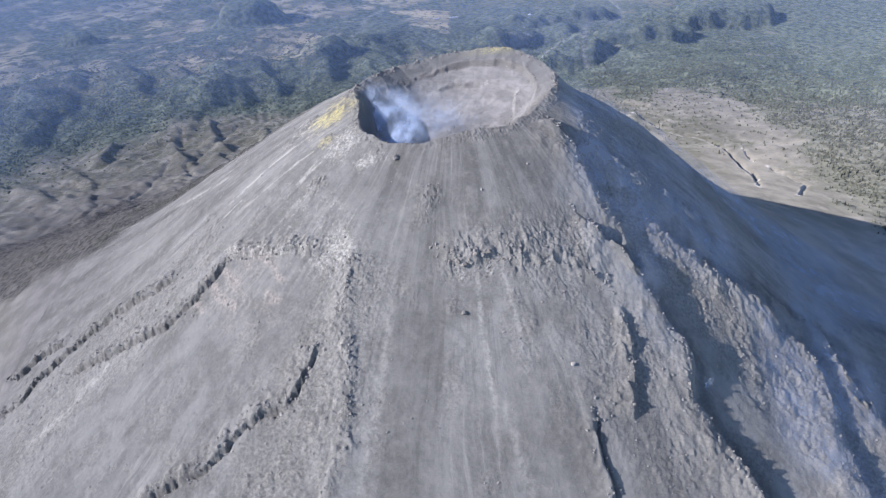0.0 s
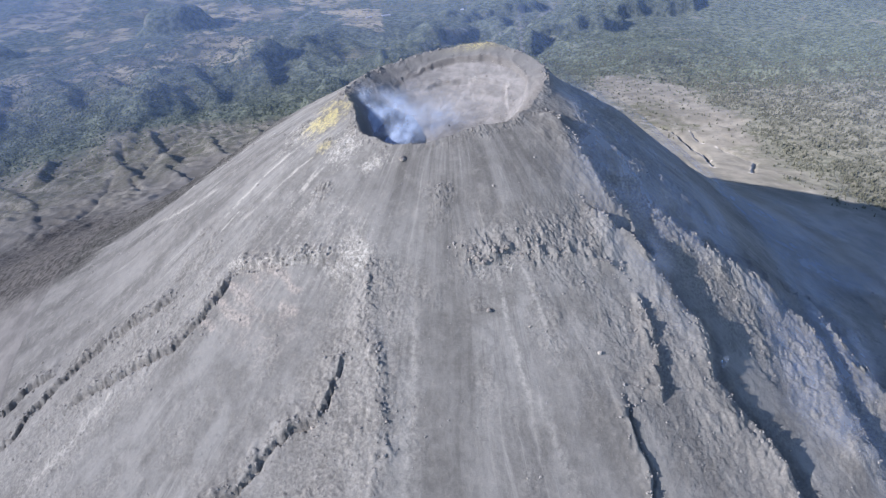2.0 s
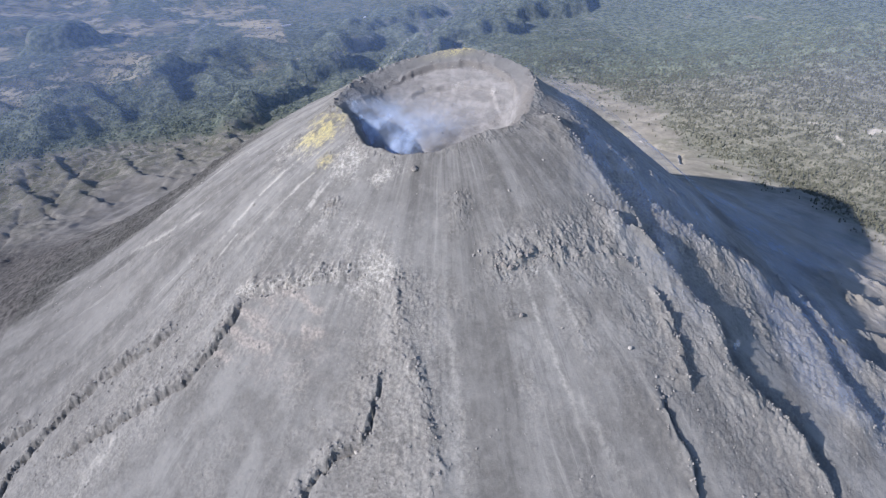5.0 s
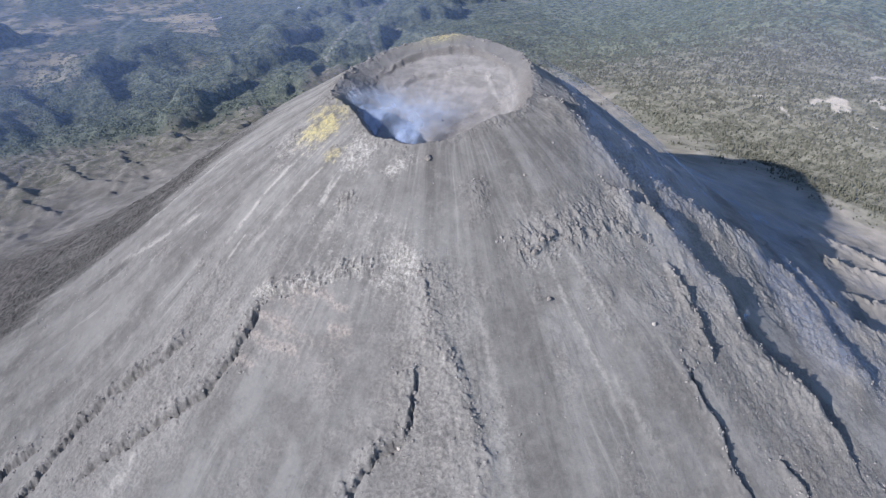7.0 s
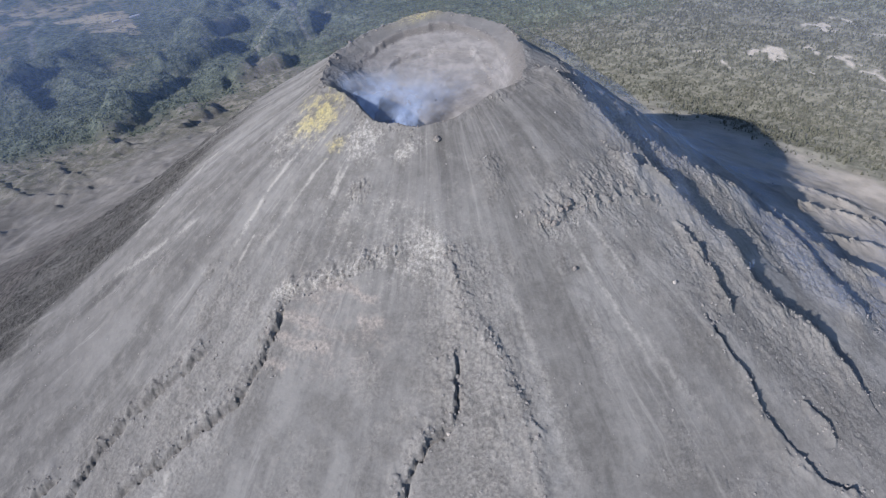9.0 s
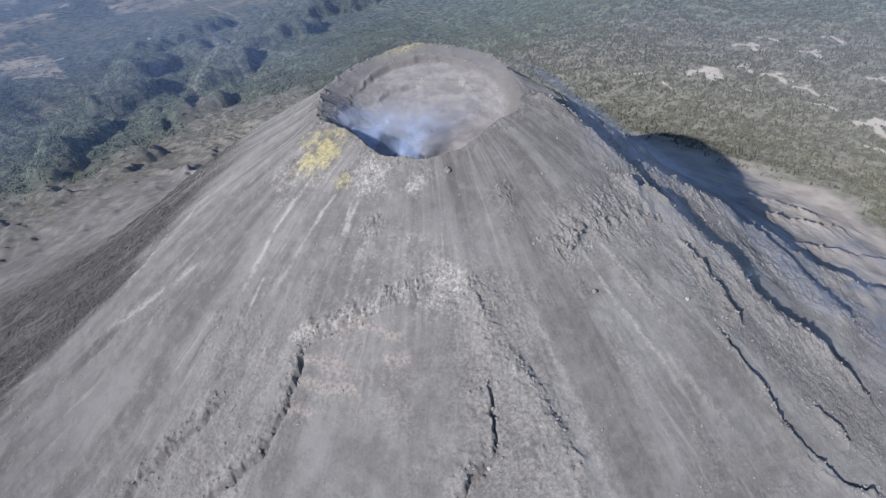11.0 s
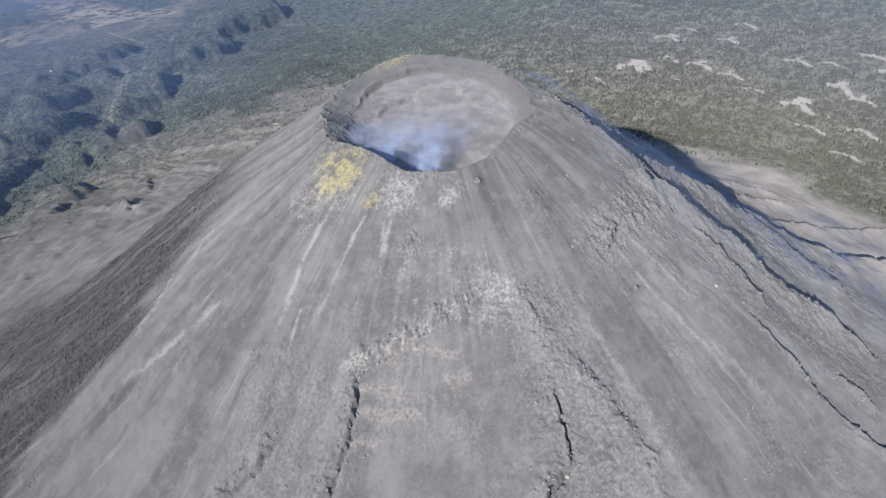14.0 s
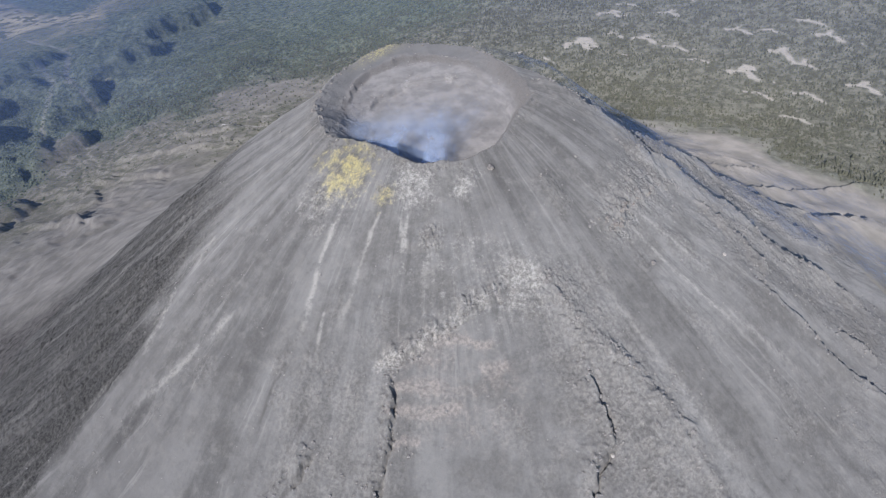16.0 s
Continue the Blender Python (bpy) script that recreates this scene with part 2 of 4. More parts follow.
def zones(x, y, r, a):
    """What the ground is made of and where shade is painted on, each from 0 to 1."""
    w = fbm(x / 22.0, y / 22.0, 3, 61)
    z = {}
    aw = a + 3.0 * w
    rough = 0.05 + 0.35 * smooth(0.12, 0.4, fbm(x / 26.0, y / 26.0, 3, 60)) * smooth(150, 190, r)
    rough = np.maximum(rough, smooth(-10, -4, aw) * smooth(42, 33, aw) * (0.12 + 0.55 * smooth(142, 162, r + 12 * w)) * smooth(112, 135, r + 12 * w) * smooth(192, 172, r - 0.25 * np.abs(a - 12)))
    rough = np.maximum(rough, (0.55 - 0.5 * smooth(36, 44, aw)) * smooth(19, 30, aw + 5 * smooth(330, 240, r)) * smooth(200, 235, r) * smooth(125, 100, aw))
    rough = np.maximum(rough, (0.12 + 0.6 * smooth(47, 53, aw) * smooth(66, 59, aw) + 0.5 * smooth(225, 160, r) * smooth(50, 58, aw)) * smooth(44, 52, aw) * smooth(150, 120, aw) * smooth(105, 118, r))
    rough = np.maximum(rough, 0.55 * smooth(-80, -72, aw) * smooth(-56, -62, aw) * smooth(205, 230, r))
    rough = np.maximum(rough, 0.85 * bell(aw + 24, 9) * smooth(172, 182, r))
    for oa, orad, size, much in OUTCROPS:
        ox, oy = place(float(oa), float(orad))
        rough = np.maximum(rough, much * smooth(1.25, 0.5, np.hypot(x - ox, y - oy) / size + 0.5 * w))
    for name, line, high, wide, steep in EDGES[:6]:
        i, d, t = near_line(x, y, line, 22)
        rough[i] = np.maximum(rough[i], (0.5 if name == "head_scarp" else 0.75) * bell(d + 4 + 3 * w[i], 6.0) * smooth(0, 0.1, t) * smooth(1, 0.92, t))
    # the broken collar outside the lip
    rough = np.maximum(rough, (0.45 + 0.4 * smooth(-20, -50, a) * smooth(-140, -110, a)) * bell(r - rim_radius(a) - 5 - 6 * w, 5.0))
    beds = np.zeros_like(r)
    for line in STRATA:
        i, d, t = near_line(x, y, line, 14)
        beds[i] = np.maximum(beds[i], bell(d + 5 * w[i], 3.2) * smooth(0, 0.15, t) * smooth(1, 0.85, t))
    rough = np.maximum(rough, 0.5 * beds)
    dark_in = smooth(3, -3, aw + 5 * streaks(a / 5.0, r / 70.0, 3, 77) - np.interp(r, (180, 255, 300, 350, 450, 600), (-119, -111, -107, -105, -103, -101))) * (a < 0)
    dark_out = smooth(-168, -150, aw)
    z["dark"] = dark_in * dark_out * smooth(150, 240, r + 20 * w) * smooth(900, 600, r)
    rough = np.maximum(rough, 0.95 * z["dark"])
    z["rough"] = np.clip(rough, 0, 1) * smooth(1000, 640, r)
    n2 = fbm(x / 7.0, y / 7.0, 3, 65)
    sx, sy = place(-88.0, 110.0)
    near = bell(np.hypot((x - sx) / 23, (y - sy) / 24), 1.0)
    z["sulphur"] = np.clip(near * (1 + 0.8 * n2), 0, 1)
    sx, sy = place(-68.0, 121.0)
    z["sulphur"] = np.maximum(z["sulphur"], 0.75 * bell(np.hypot(x - sx, y - sy), 11.0))
    sx, sy = place(-100.0, 112.0)
    z["sulphur"] = np.maximum(z["sulphur"], 0.6 * bell(np.hypot(x - sx, y - sy), 13.0))
    sx, sy = place(156.0, 119.0)
    z["sulphur"] = np.maximum(z["sulphur"], bell(np.hypot((x - sx) / 26, (y - sy) / 10), 1.0))
    sx, sy = place(-58.0, 112.0)
    white = bell(np.hypot((x - sx) / 15, (y - sy) / 19), 1.0)
    sx, sy = place(-39.0, 112.0)
    white = np.maximum(white, 0.9 * bell(np.hypot((x - sx) / 14, (y - sy) / 8), 1.0))
    sx, sy = place(-32.0, 182.0)
    white = np.maximum(white, bell(np.hypot((x - sx) / 19, (y - sy) / 17), 1.0))
    sx, sy = place(-88.0, 128.0)
    white = np.maximum(white, 0.6 * bell(np.hypot((x - sx) / 30, (y - sy) / 30), 1.0))
    i, d, _ = near_line(x, y, EDGES[7][1], 25)
    white[i] = np.maximum(white[i], 0.75 * bell(d - 8, 5) * np.maximum(bell(a[i] - 0.5, 2.2), 0.8 * bell(a[i] - 7.5, 1.8)))
    i, d, _ = near_line(x, y, EDGES[1][1], 20)
    white[i] = np.maximum(white[i], 0.62 * bell(d + 2, 6))
    white = np.maximum(white, 0.36 * bell((a + 42) / 20, 1.0) * bell((r - 170) / 38, 1.0))
    white = np.maximum(white, 0.2 * bell((a + 19) / 6, 1.0) * smooth(190, 230, r) * smooth(340, 290, r))
    z["white"] = np.clip(white * (1 + 0.8 * n2), 0, 1)
    run_shade = np.zeros_like(r)
    for line, half, tint in RUNS:
        i, d, t = near_line(x, y, line, 5 * half + 5)
        d = d + half * 1.1 * fbm(x[i] / 9.0, y[i] / 9.0, 3, 68)
        run_shade[i] = run_shade[i] + tint * bell(d, half * (0.7 + 0.6 * t)) * smooth(0, 0.1, t) * smooth(1, 0.55, t)
    # dark broken rock along the levees, which also paints the shade of their clefts
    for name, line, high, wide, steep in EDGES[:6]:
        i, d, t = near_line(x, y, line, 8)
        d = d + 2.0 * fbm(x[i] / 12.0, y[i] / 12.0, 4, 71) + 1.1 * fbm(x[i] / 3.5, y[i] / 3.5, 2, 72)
        run_shade[i] = run_shade[i] - (0.4 if name == "head_scarp" else 0.85) * bell(d - 0.7, 1.3) * smooth(0, 0.1, t) * smooth(1, 0.9, t)
    # paler colour on the right flank, painted in for light it lacks
    run_shade = run_shade + 0.1 * smooth(19, 27, aw + 5 * smooth(330, 240, r)) * smooth(205, 240, r) * smooth(60, 46, aw)
    z["run_shade"] = np.clip(run_shade, -1, 1)
    pink = bell((a + 48) / 10.5, 1.0) * bell((r - 226 - 0.6 * (a + 50)) / 28, 1.0)
    band = vnoise(a / 9.0 + 0.5 * n2, (r + 5 * w) / 7.0, 67)
    z["pink"] = np.clip(pink * (0.65 + 0.5 * band) + 0.9 * beds, 0, 1)
    return z


def crags(r, a):
    """Teeth of rock along the lip, stronger at the back."""
    x, y = place(a, r)
    return (0.8 + 0.8 * smooth(60, 150, np.abs(a))) * (ridged(x / 4.5, y / 4.5, 3, 36) + 0.6 * fbm(x / 3.0, y / 3.0, 2, 37))


def rim_shape(r, a):
    """Height on and outside the lip."""
    rr = rim_radius(a)
    return rim_rise(a) * bell(np.maximum(r - rr, 0), 16) + crags(r, a) * bell(r - rr, 5)


def flank(x, y, r, a):
    z = base(r, a) + rim_shape(r, a)
    u = np.radians(a) * 230.0
    fall = smooth(95, 130, r) * smooth(1100, 520, r) * smooth(180, 170, np.abs(a))
    wander = 22 * fbm(x / 80.0, y / 80.0, 3, 51)
    right = smooth(38, 60, a) * smooth(140, 115, a)
    left = smooth(-98, -118, a) + 0.35 * smooth(-76, -92, a) * smooth(-118, -98, a) + smooth(140, 160, a)
    # ribs and runnels that follow the fall of the slope
    z = z + fall * (0.6 + 2.4 * right + 3.2 * left) * streaks((u + wander) / 30.0, r / 120.0, 3, 52)
    z = z + fall * (0.05 + 0.9 * right + 1.1 * left) * streaks((u + wander) / 6.5, r / 45.0, 2, 57)
    # the shoulder that runs down the middle of the flank
    off = np.radians(a - np.interp(r, (146, 200, 247, 294, 450), (-32, -23.5, -20, -17, -14))) * r
    z = z + 8.0 * smooth(120, 170, r) * smooth(520, 400, r) * np.exp(-np.sqrt(off ** 2 + 9) / 45.0)
    k = zones(x, y, r, a)
    z = z + k["rough"] * lumps(x, y, r, u) * smooth(0, 4, r - rim_radius(a))
    for oa, orad, size, much in OUTCROPS:
        ox, oy = place(float(oa), float(orad))
        z = z + 2.0 * much * bell(np.hypot(x - ox, y - oy), 0.8 * size)
    z = z + k["dark"] * 3.0 * streaks((u + wander) / 11.0, r / 70.0, 3, 58)
    for name, line, high, wide, steep in EDGES:
        i, d, w = near_line(x, y, line, 3 * wide + 8)
        if not len(d):
            continue
        xi, yi = x[i], y[i]
        d = d + (2.0 + 4.0 * smooth(4.8, 10, high) * (name in ("rib", "gully")) + 1.2 * (name == "lava_front") + 2.0 * (name == "rock_rib")) * fbm(xi / 12.0, yi / 12.0, 4, 71) + (2.2 if name.endswith("levee") else 1.1) * fbm(xi / 3.5, yi / 3.5, 2, 72)
        ends = smooth(0, 0.12, w) * smooth(1, 0.9, w)
        shape = np.where(d < 0, bell(d, wide), bell(d, steep)) * ends
        big = smooth(4.8, 10, high) * (name in ("rib", "gully"))
        block = lumps(xi + 40, yi, r[i], u[i])
        rise = high * shape * np.clip(1.0 + (0.8 - 0.4 * big) * fbm(xi / (6.0 + 16 * big), yi / (6.0 + 16 * big), 3, 74), 0.65 if name.endswith("levee") else 0.1, 1.7)
        # broken blocks on the edge itself, and a swale at the foot of the larger ones
        if name in ("west_levee", "east_levee", "outer_levee", "crack", "head_scarp"):
            rise = rise - (2.5 if name == "head_scarp" else 5.0) * bell(d - 1.3, 1.2) * ends * smooth(-0.45, 0.05, fbm(xi / 13.0, yi / 13.0, 2, 76))
        rise = rise + (0.3 + 0.5 * big + 0.6 * (name == "rock_rib") + 0.3 * (name in ("rib", "gully"))) * bell(d + 4, 9) * ends * block
        if name == "head_scarp":
            rise = rise + 2.2 * bell(d + 3, 5) * ends * domes(u[i] / 2.8, r[i] / 10.0, 49)
        rise = rise - 0.55 * high * big * bell(d - 3.5 * steep, 3.4 * steep) * smooth(0, 0.15, w) * smooth(1, 0.85, w)
        z[i] = z[i] + rise
    return z


def bowl(x, y, r, a):
    """The inside of the crater: a deep pit on one side, benches and a gentle ash slope on the other."""
    rr = rim_radius(a)
    even = rim_plan(a)
    s = r / (even + (rr - even) * smooth(0.86, 1.0, r / rr))
    lip = base(rr, a) + rim_rise(a)
    back = smooth(70, 115, (a - 5) % 360) * smooth(290, 235, (a - 5) % 360)
    pit = bell(np.hypot((x + 46) / 42, (y - 606) / 40), 1.0)
    floor = 719 + 0.15 * (x - 5) + 0.04 * (y - 640) - 17 * pit + 2.2 * fbm(x / 24.0, y / 24.0, 3, 81)
    q = s + 0.07 * fbm(x / 22, y / 22, 3, 83)
    # from the lip inward: an ash slope, a broken step, a second slope, a pale ledge, the floor
    ramp = 0.18 * smooth(0.40, 0.60, s) + 0.20 * smooth(0.605, 0.635, q) + 0.20 * smooth(0.63, 0.80, s) + 0.20 * smooth(0.79, 0.815, q) + 0.22 * smooth(0.81, 1.02, s)
    ramp = ramp / (0.78 + 0.22 * 0.993)
    # the steps show at the back and the lee side; elsewhere one even slope
    steps = smooth(45, 80, a % 360) * smooth(205, 175, a % 360)
    ramp = ramp * steps + smooth(0.36, 1.04, s) * (1 - steps) / 0.993
    bench = floor + (lip - floor) * ramp
    front = floor + (lip - floor) * smooth(0.76 - 0.04 * bell(a + 70, 60) - 0.15 * bell(a - 70, 40), 1.0, s)
    z = front * (1 - back) + bench * back
    z = z + 0.9 * bell(s - 0.9, 0.07) * ridged(x / 4.5, y / 7.0, 3, 86) * smooth(1.0, 0.96, s) * (1 - back) + 1.6 * back * bell(q - 0.82, 0.03) * ridged(x / 6.0, y / 6.0, 3, 87) + 0.7 * fbm(x / 5.0, y / 5.0, 3, 88) * smooth(1.0, 0.92, s)
    edge = crags(r, a) * bell(r - rr, 5)
    return z + edge


# hills on the land below: bearing, radius, half length, half width, turn, height
HILLS = [
    (-161.5, 2840, 170, 110, 20, 95), (-148, 2880, 75, 60, 0, 50), (-168.5, 2170, 240, 95, 60, 34), (-158, 1950, 330, 100, 100, 24),
    (-153, 1690, 340, 90, 95, 20), (-143, 2250, 260, 120, 110, 26), (-140, 1990, 190, 120, 80, 32), (-131, 1800, 160, 100, 60, 30),
    (175, 2250, 200, 90, 50, 55), (168, 2050, 190, 80, 30, 55), (178, 1900, 170, 80, 60, 48), (170, 2700, 260, 110, 30, 60),
    (-176, 1650, 140, 70, 50, 40), (172, 1650, 130, 70, 40, 42), (-172, 1480, 120, 60, 70, 30), (-179, 1380, 90, 55, 60, 20),
    (163, 2350, 260, 100, 20, 60), (157, 2900, 320, 140, 20, 80),
]
# stream beds and tracks: bearing and radius, half width, depth
BEDS = [
    ([(158, 1253), (154.6, 1145), (152, 1101), (148.2, 1103), (144.1, 1020), (142.2, 976), (139.1, 916), (135.1, 787)], 3.4, 9),
    ([(143.2, 1057), (140.8, 1002)], 3, 7),
    ([(139.0, 986), (135.9, 951), (132.9, 922), (130.6, 810)], 3.2, 7),
    ([(144.1, 1020), (141.0, 940), (137.5, 870)], 2.8, 5),
    ([(166, 3300), (164, 2900), (165, 2600), (167, 2300), (169, 2050), (172, 1850), (170.3, 1740)], 6.6, 8),
    ([(166.7, 2704), (166.9, 2498), (166.1, 1996), (164.5, 1952)], 9, 4),
    ([(172.0, 2260), (174.1, 2111), (175.9, 1871)], 11, 4),
    ([(-150, 1500), (-148, 1300), (-143, 1120), (-138, 1020), (-131, 980)], 6, 6),
    ([(-156, 1450), (-152, 1280), (-147, 1160), (-146, 1040)], 6, 7),
    ([(-168.3, 3304), (-167.7, 3041), (-167.8, 2896)], 7, 6),
    ([(-174.2, 2994), (-172.5, 2816), (-170.8, 2283)], 7, 6),
]


# banks and ravine sides that drop away from the sun: bearing and radius, height, width of the high side and of the fall
BANKS = [
    ([(-143.3, 1500), (-141.9, 1431), (-139.8, 1336)], 18, 45, 7), ([(-147.5, 1343), (-147.5, 1211), (-147.7, 1121)], 11, 30, 6),
    ([(-153.2, 1529), (-152.6, 1389), (-152.0, 1162)], 13, 35, 7), ([(-137.1, 1505), (-137.4, 1397), (-137.4, 1242), (-136.1, 1133)], 8, 22, 5),
    ([(-131.9, 1373), (-132.4, 1284), (-132.2, 1187)], 11, 40, 6), ([(-135.3, 1161), (-134.4, 1054), (-130.9, 986)], 10, 40, 6),
    ([(-169.6, 1400), (-168.7, 1255), (-170.1, 1195)], 20, 45, 7), ([(-175.3, 1350), (-176.2, 1300), (-178.0, 1262)], 20, 45, 7),
    ([(178.9, 1030), (179.8, 960), (181.4, 905)], 10, 25, 5), ([(-151.1, 1209), (-151.3, 1098), (-151.5, 993)], 9, 30, 5),
    ([(175.8, 1760), (176.0, 1650), (176.9, 1520)], 30, 70, 14), ([(172.0, 1700), (173.0, 1640), (173.2, 1570)], 26, 60, 12),
    ([(-171.1, 2150), (-168.0, 2050), (-167.3, 1878), (-166.5, 1740)], 46, 110, 22), ([(-140.8, 1930), (-139.0, 1800), (-136.1, 1650)], 34, 120, 20),
    ([(-153.4, 2220), (-153.8, 1950), (-154.5, 1650)], 24, 80, 14), ([(-149.5, 2260), (-150.0, 2050), (-148.5, 1850)], 24, 80, 14),
    ([(-178.5, 2080), (-178.0, 1900), (-179.5, 1760)], 30, 90, 16), ([(168.5, 2550), (167.5, 2250), (165.0, 1990)], 30, 110, 16),
    ([(-160.5, 1960), (-161.5, 1800), (-160.5, 1660)], 24, 80, 14), ([(-163.5, 1330), (-162.8, 1220), (-163.5, 1120)], 8, 26, 5),
    ([(-158.5, 1370), (-157.5, 1240), (-158.0, 1130), (-160.0, 1020)], 9, 26, 5), ([(173.5, 1260), (174.5, 1150), (176.0, 1060)], 8, 24, 5),
]


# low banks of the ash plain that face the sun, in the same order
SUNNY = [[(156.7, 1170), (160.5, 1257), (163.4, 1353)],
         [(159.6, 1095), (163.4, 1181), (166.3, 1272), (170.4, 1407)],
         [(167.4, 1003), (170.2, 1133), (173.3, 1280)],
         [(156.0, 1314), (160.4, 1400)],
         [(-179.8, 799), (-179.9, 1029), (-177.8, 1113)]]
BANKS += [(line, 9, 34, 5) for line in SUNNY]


# pale rock faces on the wooded slope: bearing, radius, half length, half depth
FACES = [(116.5, 1240, 62, 13), (109.5, 1272, 42, 9), (97.5, 1117, 58, 13), (95, 1225, 40, 10), (114, 1425, 45, 10), (113, 1290, 28, 8),
         (106, 1243, 40, 8), (86, 1153, 60, 10), (108, 1430, 30, 9), (100.5, 1330, 45, 8), (92, 1330, 55, 9), (120, 1160, 24, 7), (103, 1180, 30, 6), (90, 1076, 45, 7),
         (94.6, 1046, 34, 6), (89, 971, 40, 6), (92.5, 1205, 26, 9), (107.2, 1528, 40, 7), (97.7, 1328, 30, 6), (94.4, 1382, 44, 7), (112.6, 1486, 30, 6), (123, 1210, 16, 5), (126, 1290, 14, 5), (111, 1190, 18, 4)]


def faces_of(x, y):
    pale = np.zeros_like(x)
    for fa, fr, long, deep in FACES:
        fx, fy = place(float(fa), float(fr))
        i = np.nonzero(np.hypot(x - fx, y - fy) < 2.5 * long)
        if len(i[0]):
            c, s = math.cos(radians(fa)), math.sin(radians(fa))
            xi, yi = x[i] - fx, y[i] - fy
            p, q = (xi * c + yi * s) / long, (yi * c - xi * s) / deep
            d = np.hypot(p, q + 1.5 * fbm(xi / 40, yi / 40, 3, 117) * 2) + 0.9 * fbm(xi / 14, yi / 14, 3, 118)
            pale[i] = np.maximum(pale[i], smooth(1.0, 0.6, d))
    return pale


def plain_of(r, a):
    """Where the terraced ash plain lies."""
    return np.maximum(smooth(-112, -128, a), 0.5 * smooth(132, 142, a) + 0.5 * smooth(150, 164, a)) * smooth(900, 1050, r) * smooth(1800, 1550, r)


def step_of(x, y):
    """The terraces of the plain, one for each whole number."""
    return 7.0 * fbm(x / 330.0, y / 330.0, 5, 105) + 0.0015 * (x + y)


def lowland(x, y, r, a):
    far = smooth(600, 1150, r)
    z = np.zeros_like(r)
    wx, wy = x + 150 * fbm(x / 430, y / 430, 3, 111), y + 150 * fbm(x / 430, y / 430, 3, 112)
    left = smooth(100, 130, a) * smooth(1350, 1750, r) + smooth(-90, -125, a)
    right = smooth(60, 85, a) * smooth(160, 135, a)
    # wooded ridges cut by branching ravines
    ridge = 42 * ridged(wx / 460.0, wy / 460.0, 3, 91) * (0.5 + 0.8 * smooth(-0.2, 0.3, fbm(x / 700, y / 700, 2, 90))) + 9 * ridged(wx / 130.0, wy / 130.0, 3, 92) + 3 * fbm(x / 30.0, y / 30.0, 3, 116)
    z = z + far * left * (0.08 + 0.92 * smooth(1350, 1700, r)) * (1 - 0.45 * smooth(2300, 2900, r)) * ridge
    z = z + far * right * (14 * ridged(x / 320.0, y / 320.0, 3, 93) + 5 * fbm(x / 80.0, y / 80.0, 3, 94))
    # ash fans with braided runnels
    z = z + smooth(480, 640, r) * smooth(1700, 1300, r) * ((2.0 + 6.0 * np.maximum(smooth(-90, -120, a), smooth(162, 172, a)) * smooth(650, 900, r)) * (ridged(wx / 75.0, wy / 75.0, 4, 95) - 0.8 * ridged(wx / 120.0 + 9, wy / 120.0, 4, 102)) + (1.0 + 2.0 * np.maximum(smooth(-95, -125, a), smooth(130, 150, a)) * smooth(950, 1150, r)) * fbm(wx / 22.0, wy / 22.0, 4, 96))
    z = z + plain_of(r, a) * 5.0 * (smooth(0.4, 0.62, step_of(x, y) % 1.0) - step_of(x, y) % 1.0)
    for ha, hr, long, short, turn, high in HILLS:
        hx, hy = place(float(ha), float(hr))
        i = np.nonzero(np.hypot(x - hx, y - hy) < 1.6 * long)
        if not len(i[0]):
            continue
        xi, yi = x[i] - hx, y[i] - hy
        xi, yi = xi + 0.45 * short * fbm(x[i] / 170, y[i] / 170, 3, 113), yi + 0.45 * short * fbm(x[i] / 170, y[i] / 170, 3, 114)
        c, s = math.cos(radians(turn)), math.sin(radians(turn))
        d = np.hypot((xi * c + yi * s) / long, (yi * c - xi * s) / short)
        d = d + 0.55 * fbm(xi / 130, yi / 130, 4, 97)
        z[i] = z[i] + high * (0.55 * smooth(1.1, 0.72, d) + 0.45 * smooth(1.2, 0.1, d))
    for line, high, wide, fall in BANKS:
        i, d, w = near_line(x, y, line, 2.6 * wide + 20)
        if not len(d):
            continue
        d = d + 0.45 * wide * fbm(x[i] / (1.3 * wide), y[i] / (1.3 * wide), 5, 119)
        ends = smooth(0, 0.18, w) * smooth(1, 0.82, w)
        z[i] = z[i] + high * ends * 0.85 * np.where(d < 0, bell(d, wide), bell(d, fall))
    # rock steps on the wooded slope beyond the saddle
    step = fbm(x / 160.0, y / 160.0, 3, 98)
    rise = (r - 1040) / 62.0 + 1.6 * step
    z = z + right * smooth(980, 1080, r) * smooth(2600, 1900, r) * 3.5 * (smooth(0.35, 0.65, rise % 1.0) - (rise % 1.0))
    for line, wide, deep in BEDS:
        i, d, w = near_line(x, y, line, 6 * wide + 12)
        d = d + (4.0 + 0.5 * wide) * fbm(x[i] / 26, y[i] / 26, 4, 99)
        z[i] = z[i] - deep * bell(d, wide) * smooth(0, 0.05, w) * smooth(1, 0.95, w)
    return z


def height(x, y):
    r, a = polar(x, y)
    outer = flank(x, y, r, a)
    outer = outer + np.where(r > 470, lowland(x, y, r, a), 0)
    return np.where(r < rim_radius(a), bowl(x, y, r, a), outer)


